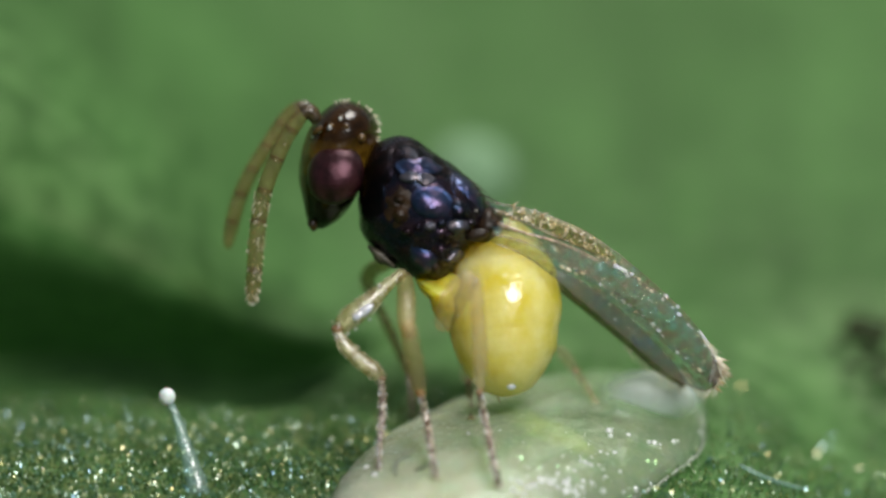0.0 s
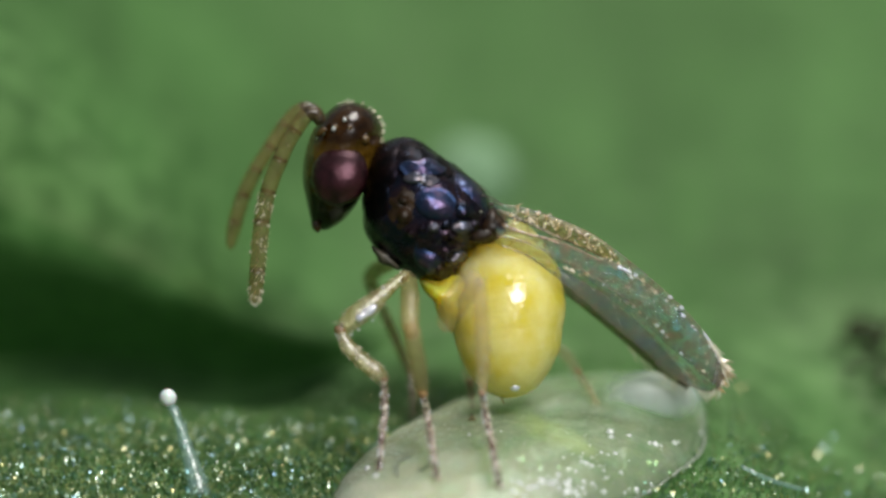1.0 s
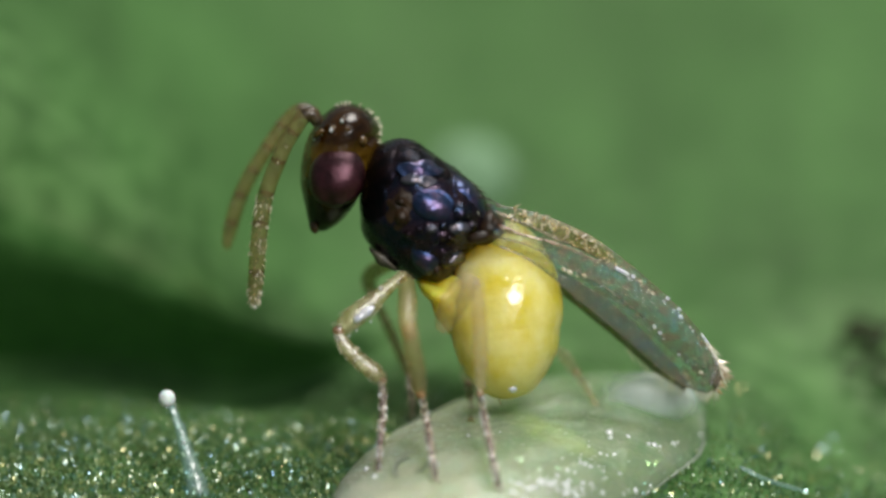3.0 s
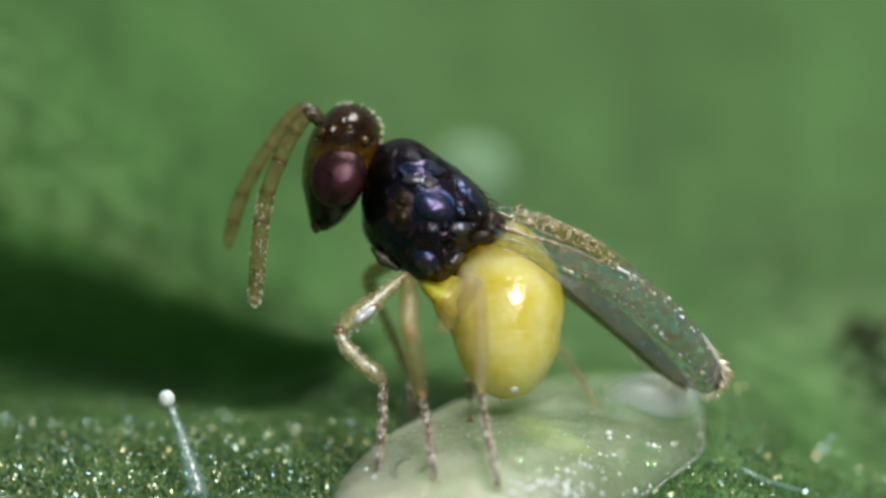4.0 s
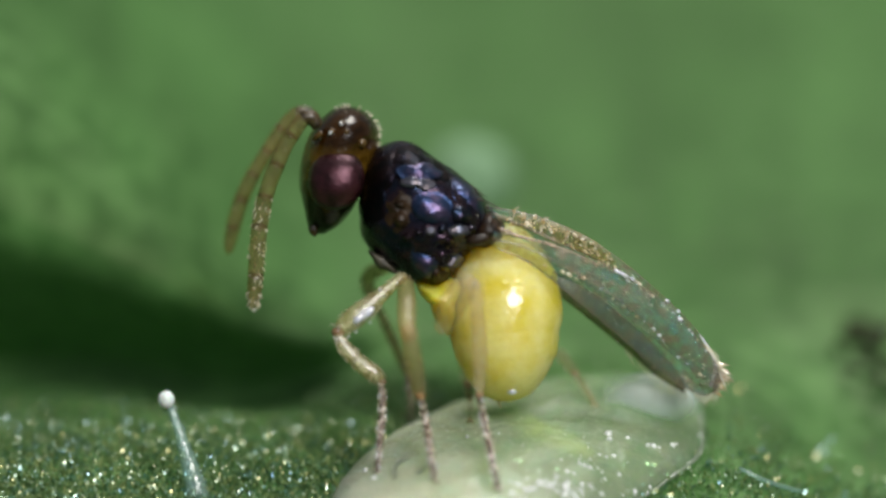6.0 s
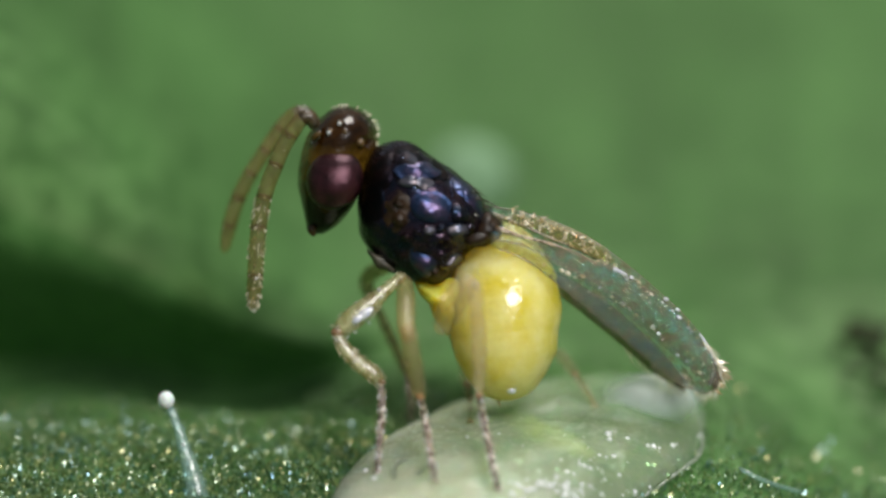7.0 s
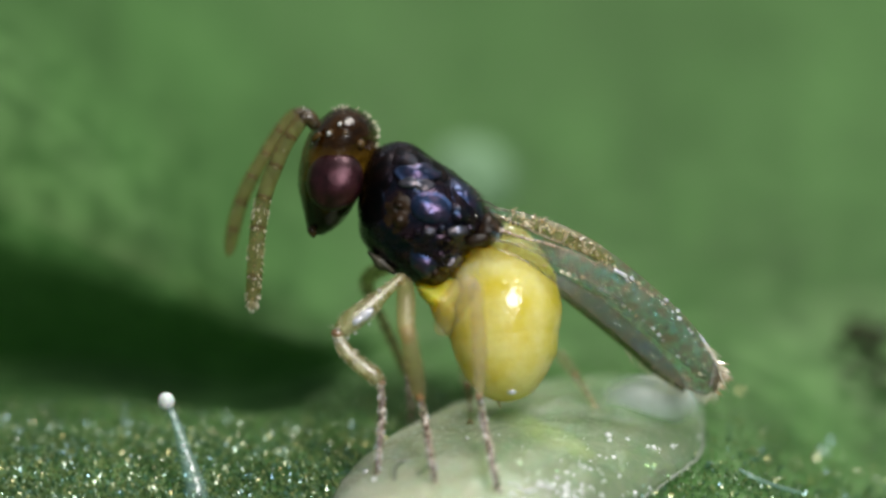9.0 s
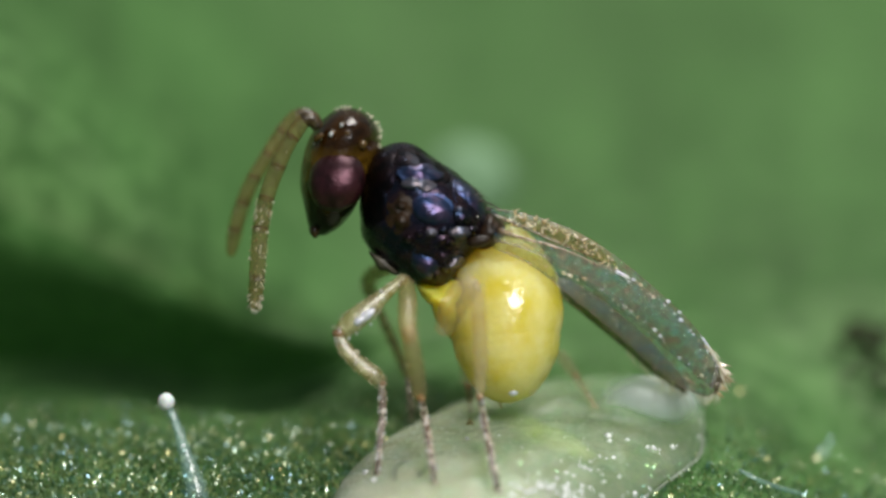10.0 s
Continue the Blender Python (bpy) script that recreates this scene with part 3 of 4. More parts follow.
def build_gland_hair():
    foot = (352, 885, ground_near(352, 885))
    top = (295, 707, foot[2] - 40)
    base = place(foot)
    stalk = sweep([(*foot, 22), (345, 850, foot[2] - 8, 18), (330, 800, foot[2] - 18, 12.5), (314, 750, foot[2] - 28, 8.5), (300, 715, top[2], 5.5)], 40, 12, cap=0.02)
    rng = random.Random(3)
    stalk = ([tuple(Vector(v) + 1.0 * Vector((rng.gauss(0, 1), rng.gauss(0, 1), rng.gauss(0, 1)))) for v in stalk[0]], stalk[1])
    hair = part("gland_hair", stalk, HAIR, None, "", base)
    tagged(hair, "pale glassy leaf hair with a round white tip", "plant hair")
    part("gland_tip", ball(top, (15, 16, 15)), PEARL, hair, "round white gland", base)
    part("bead", ball((325, 785, foot[2] + 4), (3.5, 3.5, 3.5), 8, 6), DROP_GLINT, hair, "", base)


build_gland_hair()


def build_loose_hair():
    k = [(x, y, ground_near(x, y, h), r) for x, y, h, r in ((1306, 826, 20, 3), (1335, 842, 10, 4), (1375, 858, -14, 4.5), (1425, 872, -46, 4))]
    hair = part("plant_hair", sweep(k, 24, 8), HAIR, None, "", place(k[0][:3]))
    tagged(hair, "thin pale plant hair bent over the leaf", "plant hair")


build_loose_hair()


def rest_on_leaf(name, label, category, px, s, radii, material, lift):
    x, y, z = leaf_point(px - 784, s)
    verts, faces = ball((0, 0, 0), radii, 20, 12)
    verts = [(x + vx, y + vy, z + lift + vz + 3 * noise.noise(Vector((vx, vy, vz)) / 14)) for vx, vy, vz in verts]
    return tagged(part(name, (verts, faces), material, None, "", (x, y, z), True), label, category)


rest_on_leaf("whitefly_egg_mass", "pale rounded egg mass far behind on the leaf", "insect egg", 833, 1245, (80, 80, 74), EGG, 40)


def build_shade_lumps():
    """Dark lumps standing in for a shadowy patch, and a pale grain of wax beside it."""
    x0, y0, z0 = leaf_point(742, 570)
    pellet = None
    # The later, nearer lumps darken the leaf where it lies in shade.
    for dx, dy, dz, r in ((0, 0, 4, 20), (6, 44, 5, 22), (-40, 60, 3, 13), (40, 20, 3, 18), (-62, 20, 2, 11), (36, -34, 3, 14), (14, 92, 5, 20), (-34, -56, 1, 9), (66, 50, 2, 15), (-30, 130, 3, 14),
                          (20, -90, 2, 12), (-12, -150, 1, 10), (52, -130, 2, 15), (30, -200, 1, 11), (62, -240, 1, 13), (10, 160, 3, 14)):
        v, f = ball((0, 0, 0), (r * 1.5, r * 1.4, r * 0.6), 16, 10)
        v = [(x0 + dx + a, y0 + dy + b, z0 + dz + c + 4 * noise.noise(Vector((a + dx, b, c)) / 9)) for a, b, c in v]
        if pellet is None:
            pellet = part("shade_lumps", (v, f), SHADE_LUMP, None, "", (x0, y0, z0), True)
            tagged(pellet, "dark lumps standing in for a shadowy patch on the leaf", "pellet")
        else:
            part("shade_crumb", (v, f), SHADE_LUMP, pellet, "", (x0 + dx, y0 + dy, z0 + dz), True)


build_shade_lumps()
rest_on_leaf("wax_grain", "small pale bluish wax grain on the leaf", "wax", 1566, 565, (6, 7, 6), PEARL, 4)

# ---- the wasp ----
wasp = new("parasitoid_wasp")
WASP = place((880, 800, 0))
wasp.location = WASP * MU
ORIGIN[wasp.name] = WASP
tagged(wasp, "tiny black and yellow parasitoid wasp standing on a whitefly nymph", "wasp")


def limb(name, shape, material, label="", parent=None):
    return part(name, shape, material, parent or wasp, label, ORIGIN[parent.name] if parent else WASP)


def build_head():
    rows = [(184, 611, 620, 8), (190, 595, 640, 45), (200, 580, 657, 75), (214, 566, 669, 96), (232, 553, 676, 108), (252, 544, 675, 112),
            (276, 538, 667, 112), (302, 534, 657, 108), (330, 534, 647, 100), (352, 538, 636, 88), (372, 542, 624, 72), (390, 546, 609, 54),
            (402, 551, 594, 36), (411, 560, 577, 10)]
    head = limb("head", stack(rows, 60, 48, near=-20, ripple=0.02), HEAD, "brown and black shiny head")
    limb("compound_eye", pillow([(549, 322), (556, 290), (578, 270), (610, 264), (636, 276), (649, 306), (643, 338), (621, 360), (592, 369), (563, 356)],
                                (600, 318), 38, near=80, ripple=0.7, grain=5, tilt=(0.04, 0.12)), EYE, "maroon compound eye", head)
    limb("compound_eye", ball((600, 318, -120), (44, 48, 36)), EYE, "maroon compound eye", head)
    for x, y, w, r in ((610, 215, 74, 6), (618, 232, 84, 6), (592, 230, 78, 6), (644, 252, 74, 9)):
        limb("ocellus", ball((x, y, w), (r, r, r)), AMBER, "", head)
    limb("mandible", sweep([(556, 396, 10, 9), (558, 406, 14, 8), (561, 416, 12, 3)], 10, 10), AMBER, "amber mouthparts", head)
    # White beads painted as the small glints on the head.
    for x, y, w in ((560, 248, 48), (572, 239, 64), (589, 233, 87), (608, 217, 81)):
        limb("socket_glint", ball((x, y, w), (3.4, 4.4, 4), 12, 8), DROP_GLINT, "", head)
    limb("brow", sweep([(558, 246, 62, 4), (566, 238, 70, 5.5), (576, 232, 72, 4)], 14, 10), AMBER, "glossy socket ridge", head)
    rng = random.Random(31)
    hairs = []
    for _ in range(34):
        q = rng.uniform(-2.0, 0.35)
        root = Vector((618 + 56 * math.cos(q), 238 + 50 * math.sin(q), rng.uniform(-30, 40)))
        hairs.append((root, Vector((math.cos(q) + 0.3, math.sin(q), 0.5)), rng.uniform(6, 11), rng.uniform(0.8, 1.5)))
    limb("setae", bristles(hairs), BRISTLE, "", head)["kind"] = "stuff"
    limb("neck", sweep([(640, 280, -20, 30), (662, 300, -20, 34), (684, 320, -20, 40)], 12, 16), BLACK)
    return head


head = build_head()


def build_antenna(path, joints, near, club):
    """path: (across, down, half width); joints: shares of its length at which segments meet."""
    full = spline([(x, y, near + 0.0, h) for x, y, h in path], 200)
    antenna = None
    rng = random.Random(int(near) + 40)
    for i in range(len(joints) - 1):
        a, b = int(joints[i] * 199), int(joints[i + 1] * 199)
        rows = full[np.linspace(max(0, a - 3), min(199, b + 2), 8).astype(int)].copy()
        rows[0, 3] *= 0.9
        rows[-1, 3] *= 1.0 if i < len(joints) - 2 else 0.3
        shape = sweep([tuple(r) for r in rows], 18, 14, cap=0.05)
        if antenna is None:
            antenna = limb("antenna", shape, SCAPE, "straw-coloured jointed antenna with a dark base")
        else:
            limb("segment", shape, FEELER, "", antenna)
            x, y, w, h = full[max(0, a - 2)]
            t = Vector((full[a] - full[max(0, a - 4)])[:3]).normalized()
            ring = [(x + t.x * d, y + t.y * d, w + t.z * d, h * 0.97) for d in (-2.6, 0, 2.6)]
            limb("joint", sweep(ring, 8, 12, cap=0.3), RING, "brown joint", antenna)
        hairs = []
        for _ in range(56 if joints[i] >= club else 1):
            r = full[rng.randint(a, b)]
            t = full[min(199, b)] - full[a]
            q = rng.uniform(0, 2 * math.pi)
            side = Vector((-t[1], t[0], 0)).normalized()
            out = side * math.cos(q) + Vector((0, 0, 1)) * math.sin(q)
            hairs.append((Vector(r[:3]) + out * (r[3] * 0.95), out * 0.55 + Vector(t[:3]).normalized(), rng.uniform(5, 10), rng.choice((0.7, 0.8, 1.0, 1.9)) if joints[i] >= club else 0.6))
        limb("setae", bristles(hairs), BRISTLE, "", antenna)["kind"] = "stuff"
    return antenna


near_antenna = build_antenna([(568, 224, 10), (556, 206, 13), (541, 208, 14), (525, 230, 14), (508, 258, 14), (494, 290, 14.5), (480, 325, 14.5), (469, 365, 14.5),
               (463, 405, 14.5), (459, 450, 14.5), (456, 495, 14), (453, 530, 11), (452, 544, 5)], (0, 0.17, 0.28, 0.42, 0.55, 0.66, 0.82, 1.0), 62, 0.54)
far_antenna = build_antenna([(564, 212, 10), (550, 198, 12), (530, 197, 13), (508, 214, 12), (486, 244, 13), (464, 276, 13), (444, 306, 13.5), (426, 340, 13.5),
               (412, 376, 13.5), (402, 412, 12), (396, 440, 6)], (0, 0.2, 0.34, 0.46, 0.59, 0.72, 0.85, 1.0), -120, 0.99)


def build_thorax():
    core = [(640, 362), (646, 312), (654, 278), (672, 258), (694, 250), (716, 247), (738, 252), (762, 270), (792, 291), (822, 312), (846, 334), (864, 362),
            (872, 396), (862, 426), (838, 448), (818, 464), (806, 492), (784, 510), (756, 508), (728, 496), (704, 478), (676, 458), (654, 434), (642, 408)]
    reach = radial(core, (756, 385))

    def hull(x, y):
        """The near side of the thorax at a point of the side view."""
        q = math.atan2(y - 385, x - 756)
        f = min(0.995, math.hypot(x - 756, y - 385) / reach(q)) ** (1 / 0.65)
        return -15 + 118 * math.sqrt(1 - f * f)

    def plate(outline, rise, ripple=0.0, grain=12.0, lean=(0.0, 0.0), lift=0.0, face=0.0):
        """A plate that lies on the thorax and swells gently from its edge."""
        cx, cy = np.mean([p[0] for p in outline]), np.mean([p[1] for p in outline])
        edge = radial(outline, (cx, cy))
        # Leans the plate to mirror the front lamp, which places a highlight.
        if face:
            slope = (hull(cx + 4, cy) - hull(cx - 4, cy)) / 8, (hull(cx, cy + 4) - hull(cx, cy - 4)) / 8
            lean = face * (-0.16 - slope[0]), face * (0.28 - slope[1])
        rings = []
        for f, sink in [(k / 12 + 0.01, 0) for k in range(12)] + [(1.0, 0), (1.02, 3), (0.9, 8)]:
            ring = []
            for q in np.linspace(-math.pi, math.pi, 40, endpoint=False):
                r = edge(q) * f
                x, y = cx + r * math.cos(q), cy + r * math.sin(q)
                swell = max(0.0, 1 - f * f)
                w = hull(x, y) - 1.2 + lift + 1.3 * rise * swell ** 1.15 + (lean[0] * (x - cx) + lean[1] * (y - cy)) * swell ** 0.5
                w += ripple * min(1, 2 * swell) * noise.noise(Vector((x, y, 7)) / grain)
                ring.append((x, y, w - sink))
            rings.append(ring)
        return skin(rings)
    th = limb("thorax", pillow(core, (756, 385), 118, near=-15, rings=30, seg=80, ripple=3.2, grain=30, square=0.65), BLACK, "black thorax with blue and violet sheen")
    for name, outline, rise, ripple, grain, lean, material in (
            ("pronotum", [(646, 330), (654, 288), (674, 264), (694, 256), (704, 266), (700, 300), (688, 340), (682, 396), (662, 416), (646, 390)], 5, 2, 18, (0, 0), VELVET),
            ("mesoscutum", [(700, 262), (716, 252), (738, 257), (764, 276), (790, 294), (800, 308), (790, 324), (752, 326), (712, 324), (698, 300)], 4, 2.0, 12, (0, 0.04), VELVET),
            ("notum_band", [(704, 298), (738, 291), (774, 295), (788, 307), (752, 314), (712, 312)], 2, 1.6, 9, (0, 0), BLUE),
            ("scutellum", [(808, 312), (826, 320), (846, 340), (860, 364), (860, 384), (838, 376), (814, 360), (804, 334)], 6, 3, 10, (0, 0), BLUE),
            ("side_plate", [(732, 350), (762, 338), (790, 344), (806, 364), (800, 386), (776, 396), (750, 390), (734, 374)], 6, 2, 14, (0, 0), BLUE),
            ("side_plate", [(806, 358), (830, 364), (844, 382), (834, 396), (812, 398), (800, 380)], 8, 2.4, 11, (-0.05, 0.05), BLACK),
            ("side_plate", [(686, 350), (710, 336), (732, 344), (736, 392), (718, 414), (694, 410), (680, 382)], 3, 4, 13, (0, 0), BROWN),
            ("side_plate", [(704, 408), (740, 398), (790, 400), (836, 402), (846, 418), (808, 430), (762, 436), (720, 428)], 8, 6, 14, (0, 0.12), BLACK),
            ("side_plate", [(736, 436), (760, 430), (776, 446), (776, 474), (760, 492), (740, 478)], 4, 3, 13, (0, 0), BLUE),
            ("side_plate", [(776, 446), (800, 438), (824, 444), (826, 460), (806, 480), (782, 476)], 10, 3, 12, (-0.05, 0.3), BLACK),
            ("side_plate", [(758, 480), (782, 472), (806, 480), (800, 500), (780, 508), (760, 500)], 6, 3, 10, (0, 0.2), BROWN)):
        limb(name, plate(outline, rise, ripple, grain, lean, 6 if name == "notum_band" else 2 if material is BLUE else 0, 0.75 if material is BLUE else 0), material, "", th)
    limb("coxa", pillow([(654, 438), (672, 446), (694, 462), (706, 482), (684, 476), (664, 460)], (680, 462), 16, near=30), COXA, "grey-brown coxa", th)
    for x, y, a, b, lift, material in ((817, 408, 20, 11, 9, SILVER), (806, 459, 20, 12, 20, SILVER), (797, 424, 11, 8, 7, BLACK), (725, 418, 10, 8, 8, BLACK), (838, 404, 11, 7, 8, BLACK),
                                       (765, 408, 10, 7, 8, SILVER), (786, 405, 10, 8, 9, BLACK), (713, 386, 14, 17, 3, BROWN), (712, 360, 12, 9, 2, BROWN), (774, 484, 10, 15, 4, BROWN), (744, 410, 9, 7, 8, BLACK)):
        outline = [(x + a * math.cos(q), y + b * math.sin(q)) for q in np.linspace(0, 5.6, 9)]
        limb("knob", plate(outline, *((2.2, 0.8, 9, (0, 0), lift + 3, 1.0) if material is SILVER else (8, 1.2, 8, (0, 0), lift, 0.4))), material, "", th)
    limb("ridge", plate([(696, 319), (716, 316), (745, 317), (772, 321), (792, 328), (770, 330), (742, 326), (712, 324)], 2.0, 0.7, 8, (0, 0), 7, 1.0), SILVER, "silvery rear ridge of the back plate", th)
    limb("tegula", ball((848, 424, 86), (22, 11, 12), turn=-0.2), BROWN, "", th)
    limb("propodeum", pillow([(846, 392), (872, 372), (884, 384), (899, 412), (880, 432), (852, 442), (836, 424)], (866, 410), 72, near=0, ripple=2), BROWN, "dark brown hind plate", th)
    rng = random.Random(8)
    hairs = []
    for _ in range(60):
        u = rng.random()
        x, y = 720 + 150 * u, 256 + 112 * u + rng.uniform(-2, 4)
        hairs.append((Vector((x, y, rng.uniform(-50, 70))), Vector((0.8, 0.15, rng.uniform(-0.2, 0.6))), rng.uniform(10, 26), 1.1))
    pale = []
    for _ in range(46):
        u, v = rng.uniform(0.28, 1.0), rng.random()
        p = Vector((700 + 150 * u, 262 + 92 * u + 44 * v, 50 + 50 * v - 20 * u))
        pale.append((p + Vector((0, 0, 6)), Vector((0.7, 0.3, 0.6)), rng.uniform(6, 11), 1.5))
    limb("setae", bristles(pale), BRISTLE, "", th)["kind"] = "stuff"
    for x, y, l in ((826, 322, 38), (840, 334, 34), (866, 356, 50), (862, 366, 46)):
        hairs.append((Vector((x, y, 20)), Vector((0.9, 0.5, 0.2)), l, 1.6))
    limb("setae", bristles(hairs), BROWN, "", th)["kind"] = "stuff"
    return th


build_thorax()

BELLY = [(394, 886, 914, 8), (402, 874, 928, 22), (420, 858, 948, 36), (440, 836, 963, 52), (460, 816, 974, 66), (482, 806, 986, 81), (512, 802, 992, 95), (546, 795, 998, 104),
         (590, 797, 992, 109), (626, 806, 987, 107), (660, 822, 970, 97), (682, 838, 955, 80), (697, 853, 940, 58), (706, 872, 920, 34), (710, 886, 906, 14)]


def build_abdomen():
    verts, faces = stack(BELLY, 150, 72, near=0, ripple=0.008)
    shaped = []
    for x, y, w in verts:
        u = y + 0.10 * (x - 890) + 0.06 * w
        g = 1 - 0.009 * sum(math.exp(-((u - e) / 5) ** 2) for e in (462, 508, 596, 646, 682))
        shaped.append((890 + (x - 890) * g, y, w * g))
    abdomen = limb("abdomen", (shaped, faces), YELLOW, "glossy lemon-yellow ringed abdomen")
    limb("abdomen_base", pillow([(738, 500), (770, 500), (806, 490), (826, 500), (816, 540), (800, 592), (788, 586), (772, 562), (764, 538), (744, 514)],
                                (786, 532), 60, near=10, ripple=5, grain=26), DEEP, "deep amber-yellow waist", abdomen)
    limb("ovipositor", sweep([(884, 702, 20, 5), (884, 712, 22, 3), (888, 722, 24, 1.4)], 10, 8), TAN, "", abdomen)
    # A pale bead painted as the highlight near the tip.
    limb("tip_glint", ball((906, 690, 62), (10, 8, 9), turn=0.4), SHINE_BLUE, "", abdomen)
    return abdomen


build_abdomen()
LEGS = []


def build_leg(label, hip, segments, tarsus, spines=60, foot_skin=TARSUS, limb_skin=GLASSY):
    """segments: (name, knots); tarsus: knots along five short joints, its last point the foot."""
    foot = place(tarsus[-1][:3])
    leg = None
    rng = random.Random(len(LEGS) + 2)
    hairs = []

    def fur(k, count, length, thick=0.8):
        full = spline(k, 60)
        for _ in range(count):
            i = rng.randint(2, 57)
            t = Vector((full[i + 2] - full[i - 2])[:3]).normalized()
            side = Vector((-t.y, t.x, 0)).normalized()
            q = rng.uniform(0, 2 * math.pi)
            out = side * math.cos(q) + t.cross(side) * math.sin(q)
            hairs.append((Vector(full[i][:3]) + out * full[i][3] * 0.95, t + out * rng.uniform(0.15, 0.5), rng.uniform(0.6, 1.3) * length, thick))
    for name, k in segments:
        shape = sweep(k, 26, 14, cap=0.07)
        if leg is None:
            leg = part("leg", shape, limb_skin, wasp, label, foot)
        else:
            part(name, shape, limb_skin, leg, "", foot)
        fur(k, spines, 13)
    for _, k in (segments if limb_skin is TAN else segments[1:]):
        x, y, w, h = k[-1]
        part("joint", ball((x, y, w), (h * 0.85, h * 0.7, h * 0.85), 12, 8), JOINT, leg, "reddish-brown joint", foot)
    full = spline(tarsus, 101)
    for i in range(5):
        a, b = int((0, 0.34, 0.54, 0.7, 0.84)[i] * 100), int((0.34, 0.54, 0.7, 0.84, 1.0)[i] * 100)
        rows = full[np.linspace(max(0, a - 2), b, 5).astype(int)].copy()
        rows[:, 3] *= 0.8
        rows[0, 3] *= 0.85
        rows[-1, 3] *= 1.1
        part("tarsal_joint", sweep([tuple(r) for r in rows], 12, 10, cap=0.1), foot_skin, leg, "", foot)
    fur(tarsus, 22, 8)
    fur(tarsus, 8, 5, 1.6)
    if spines > 6:
        # Small white ellipsoids stand in for glints on the limb.
        wet = ([], [])

        def glint_beads(k, count, low, high):
            line = spline(k, 60)
            for _ in range(count):
                x, y, w, h = line[rng.randint(3, 57)]
                side = rng.choice((-1, 1, 0.6, -0.6)) * rng.uniform(0.6, 0.95)
                r = rng.uniform(low, high)
                v, f = ball((x + side * h, y, w + h * math.sqrt(1 - side * side)), (r * 0.8, r * 2.1, r * 0.6), 8, 6, turn=rng.uniform(-0.4, 0.4))
                n = len(wet[0])
                wet[0].extend(v)
                wet[1].extend(tuple(n + i for i in g) for g in f)
        glint_beads(tarsus, 16, 1.1, 2.3)
        if limb_skin is TAN:
            for _, k in segments:
                glint_beads(k, 14, 1.0, 2.2)
        part("limb_glints", wet, DROP_GLINT, leg, "tiny white dots painted as glints", foot)["kind"] = "stuff"
    end = Vector(full[100][:3])
    for s in (-1, 1):
        part("claw", sweep([(end.x, end.y - 3, end.z, 4), (end.x + s * 5, end.y + 3, end.z + 4 * s, 3), (end.x + s * 6, end.y + 8, end.z + 6 * s, 1)], 8, 6), foot_skin, leg, "", foot)
    part("setae", bristles(hairs), BRISTLE, leg, "", foot)["kind"] = "stuff"
    LEGS.append((leg, foot, place((*hip, tarsus[-1][2]))))
    return leg


def on_top(px, py):
    return on_nymph(px, py) + 5


F1, F2, F3 = on_top(670, 832), on_top(770, 848), on_top(880, 862)
build_leg("straw-coloured front leg, bent at the knee", (715, 490),
          [("femur", [(722, 484, 70, 9), (692, 508, 84, 11), (658, 538, 94, 17), (628, 562, 98, 20), (600, 586, 100, 14)]),
           ("tibia", [(597, 584, 100, 9), (612, 614, 102, 13), (640, 642, 104, 14), (662, 660, 106, 15), (678, 674, 106, 9)])],
          [(676, 672, 106, 8.5), (678, 720, 108, 9), (675, 760, (106 + F1) / 2, 8.5), (671, 800, F1, 7.5), (668, 834, F1, 6.5)], limb_skin=TAN)
build_leg("straw-coloured middle leg", (722, 510),
          [("femur", [(720, 492, 60, 14), (722, 530, 130, 17), (722, 575, 190, 16), (726, 600, 215, 12)]),
           ("tibia", [(724, 572, 215, 13), (730, 620, 205, 16), (738, 660, 180, 15), (745, 700, 150, 11)])],
          [(745, 702, 150, 9), (754, 740, 130, 9), (760, 780, (130 + F2) / 2, 8.5), (765, 815, F2, 8), (769, 848, F2, 7)], 10)
build_leg("pale straw-coloured hind leg held before the abdomen", (780, 560),
          [("femur", [(784, 582, 90, 14), (794, 556, 140, 23), (814, 520, 185, 25), (842, 490, 200, 15)]),
           ("tibia", [(842, 490, 200, 11), (847, 560, 195, 13), (850, 630, 180, 13), (849, 698, 165, 9)])],
          [(849, 698, 165, 8), (857, 742, 150, 8.5), (866, 785, (150 + F3) / 2, 8), (873, 825, F3, 7.5), (880, 862, F3, 6.5)], 10, limb_skin=GHOST)
front_leg = LEGS[0][0]
# Pale blue patches paint highlights along the front femur.
for px, py, w, r, k in ((648, 555, 114, 20, 0.42), (636, 564, 118, 11, 0.6), (632, 586, 108, 3, 0.7), (619, 595, 106, 2.8, 0.7), (657, 570, 106, 2.8, 0.7), (640, 541, 104, 3, 0.6), (675, 512, 98, 4, 0.5)):
    part("shine_patch", ball((px, py, w), (r, r * k, 4), 14, 8, turn=-0.6), SHINE_BLUE, front_leg, "painted blue-white highlight", LEGS[0][1])
G1, G2, G3 = on_top(727, 746), on_top(832, 746), on_top(1052, 716)
build_leg("straw-coloured far front leg", (655, 478),
          [("femur", [(690, 470, -90, 12), (664, 480, -160, 14), (652, 500, -200, 13), (668, 540, -210, 9)]),
           ("tibia", [(668, 540, -210, 8), (686, 580, -205, 9), (706, 625, -190, 9), (722, 665, -170, 7)])],
          [(722, 665, -170, 7), (726, 700, -160, 8), (728, 722, (G1 - 160) / 2, 8), (727, 746, G1, 7)], 6, TARSUS, SHADED)
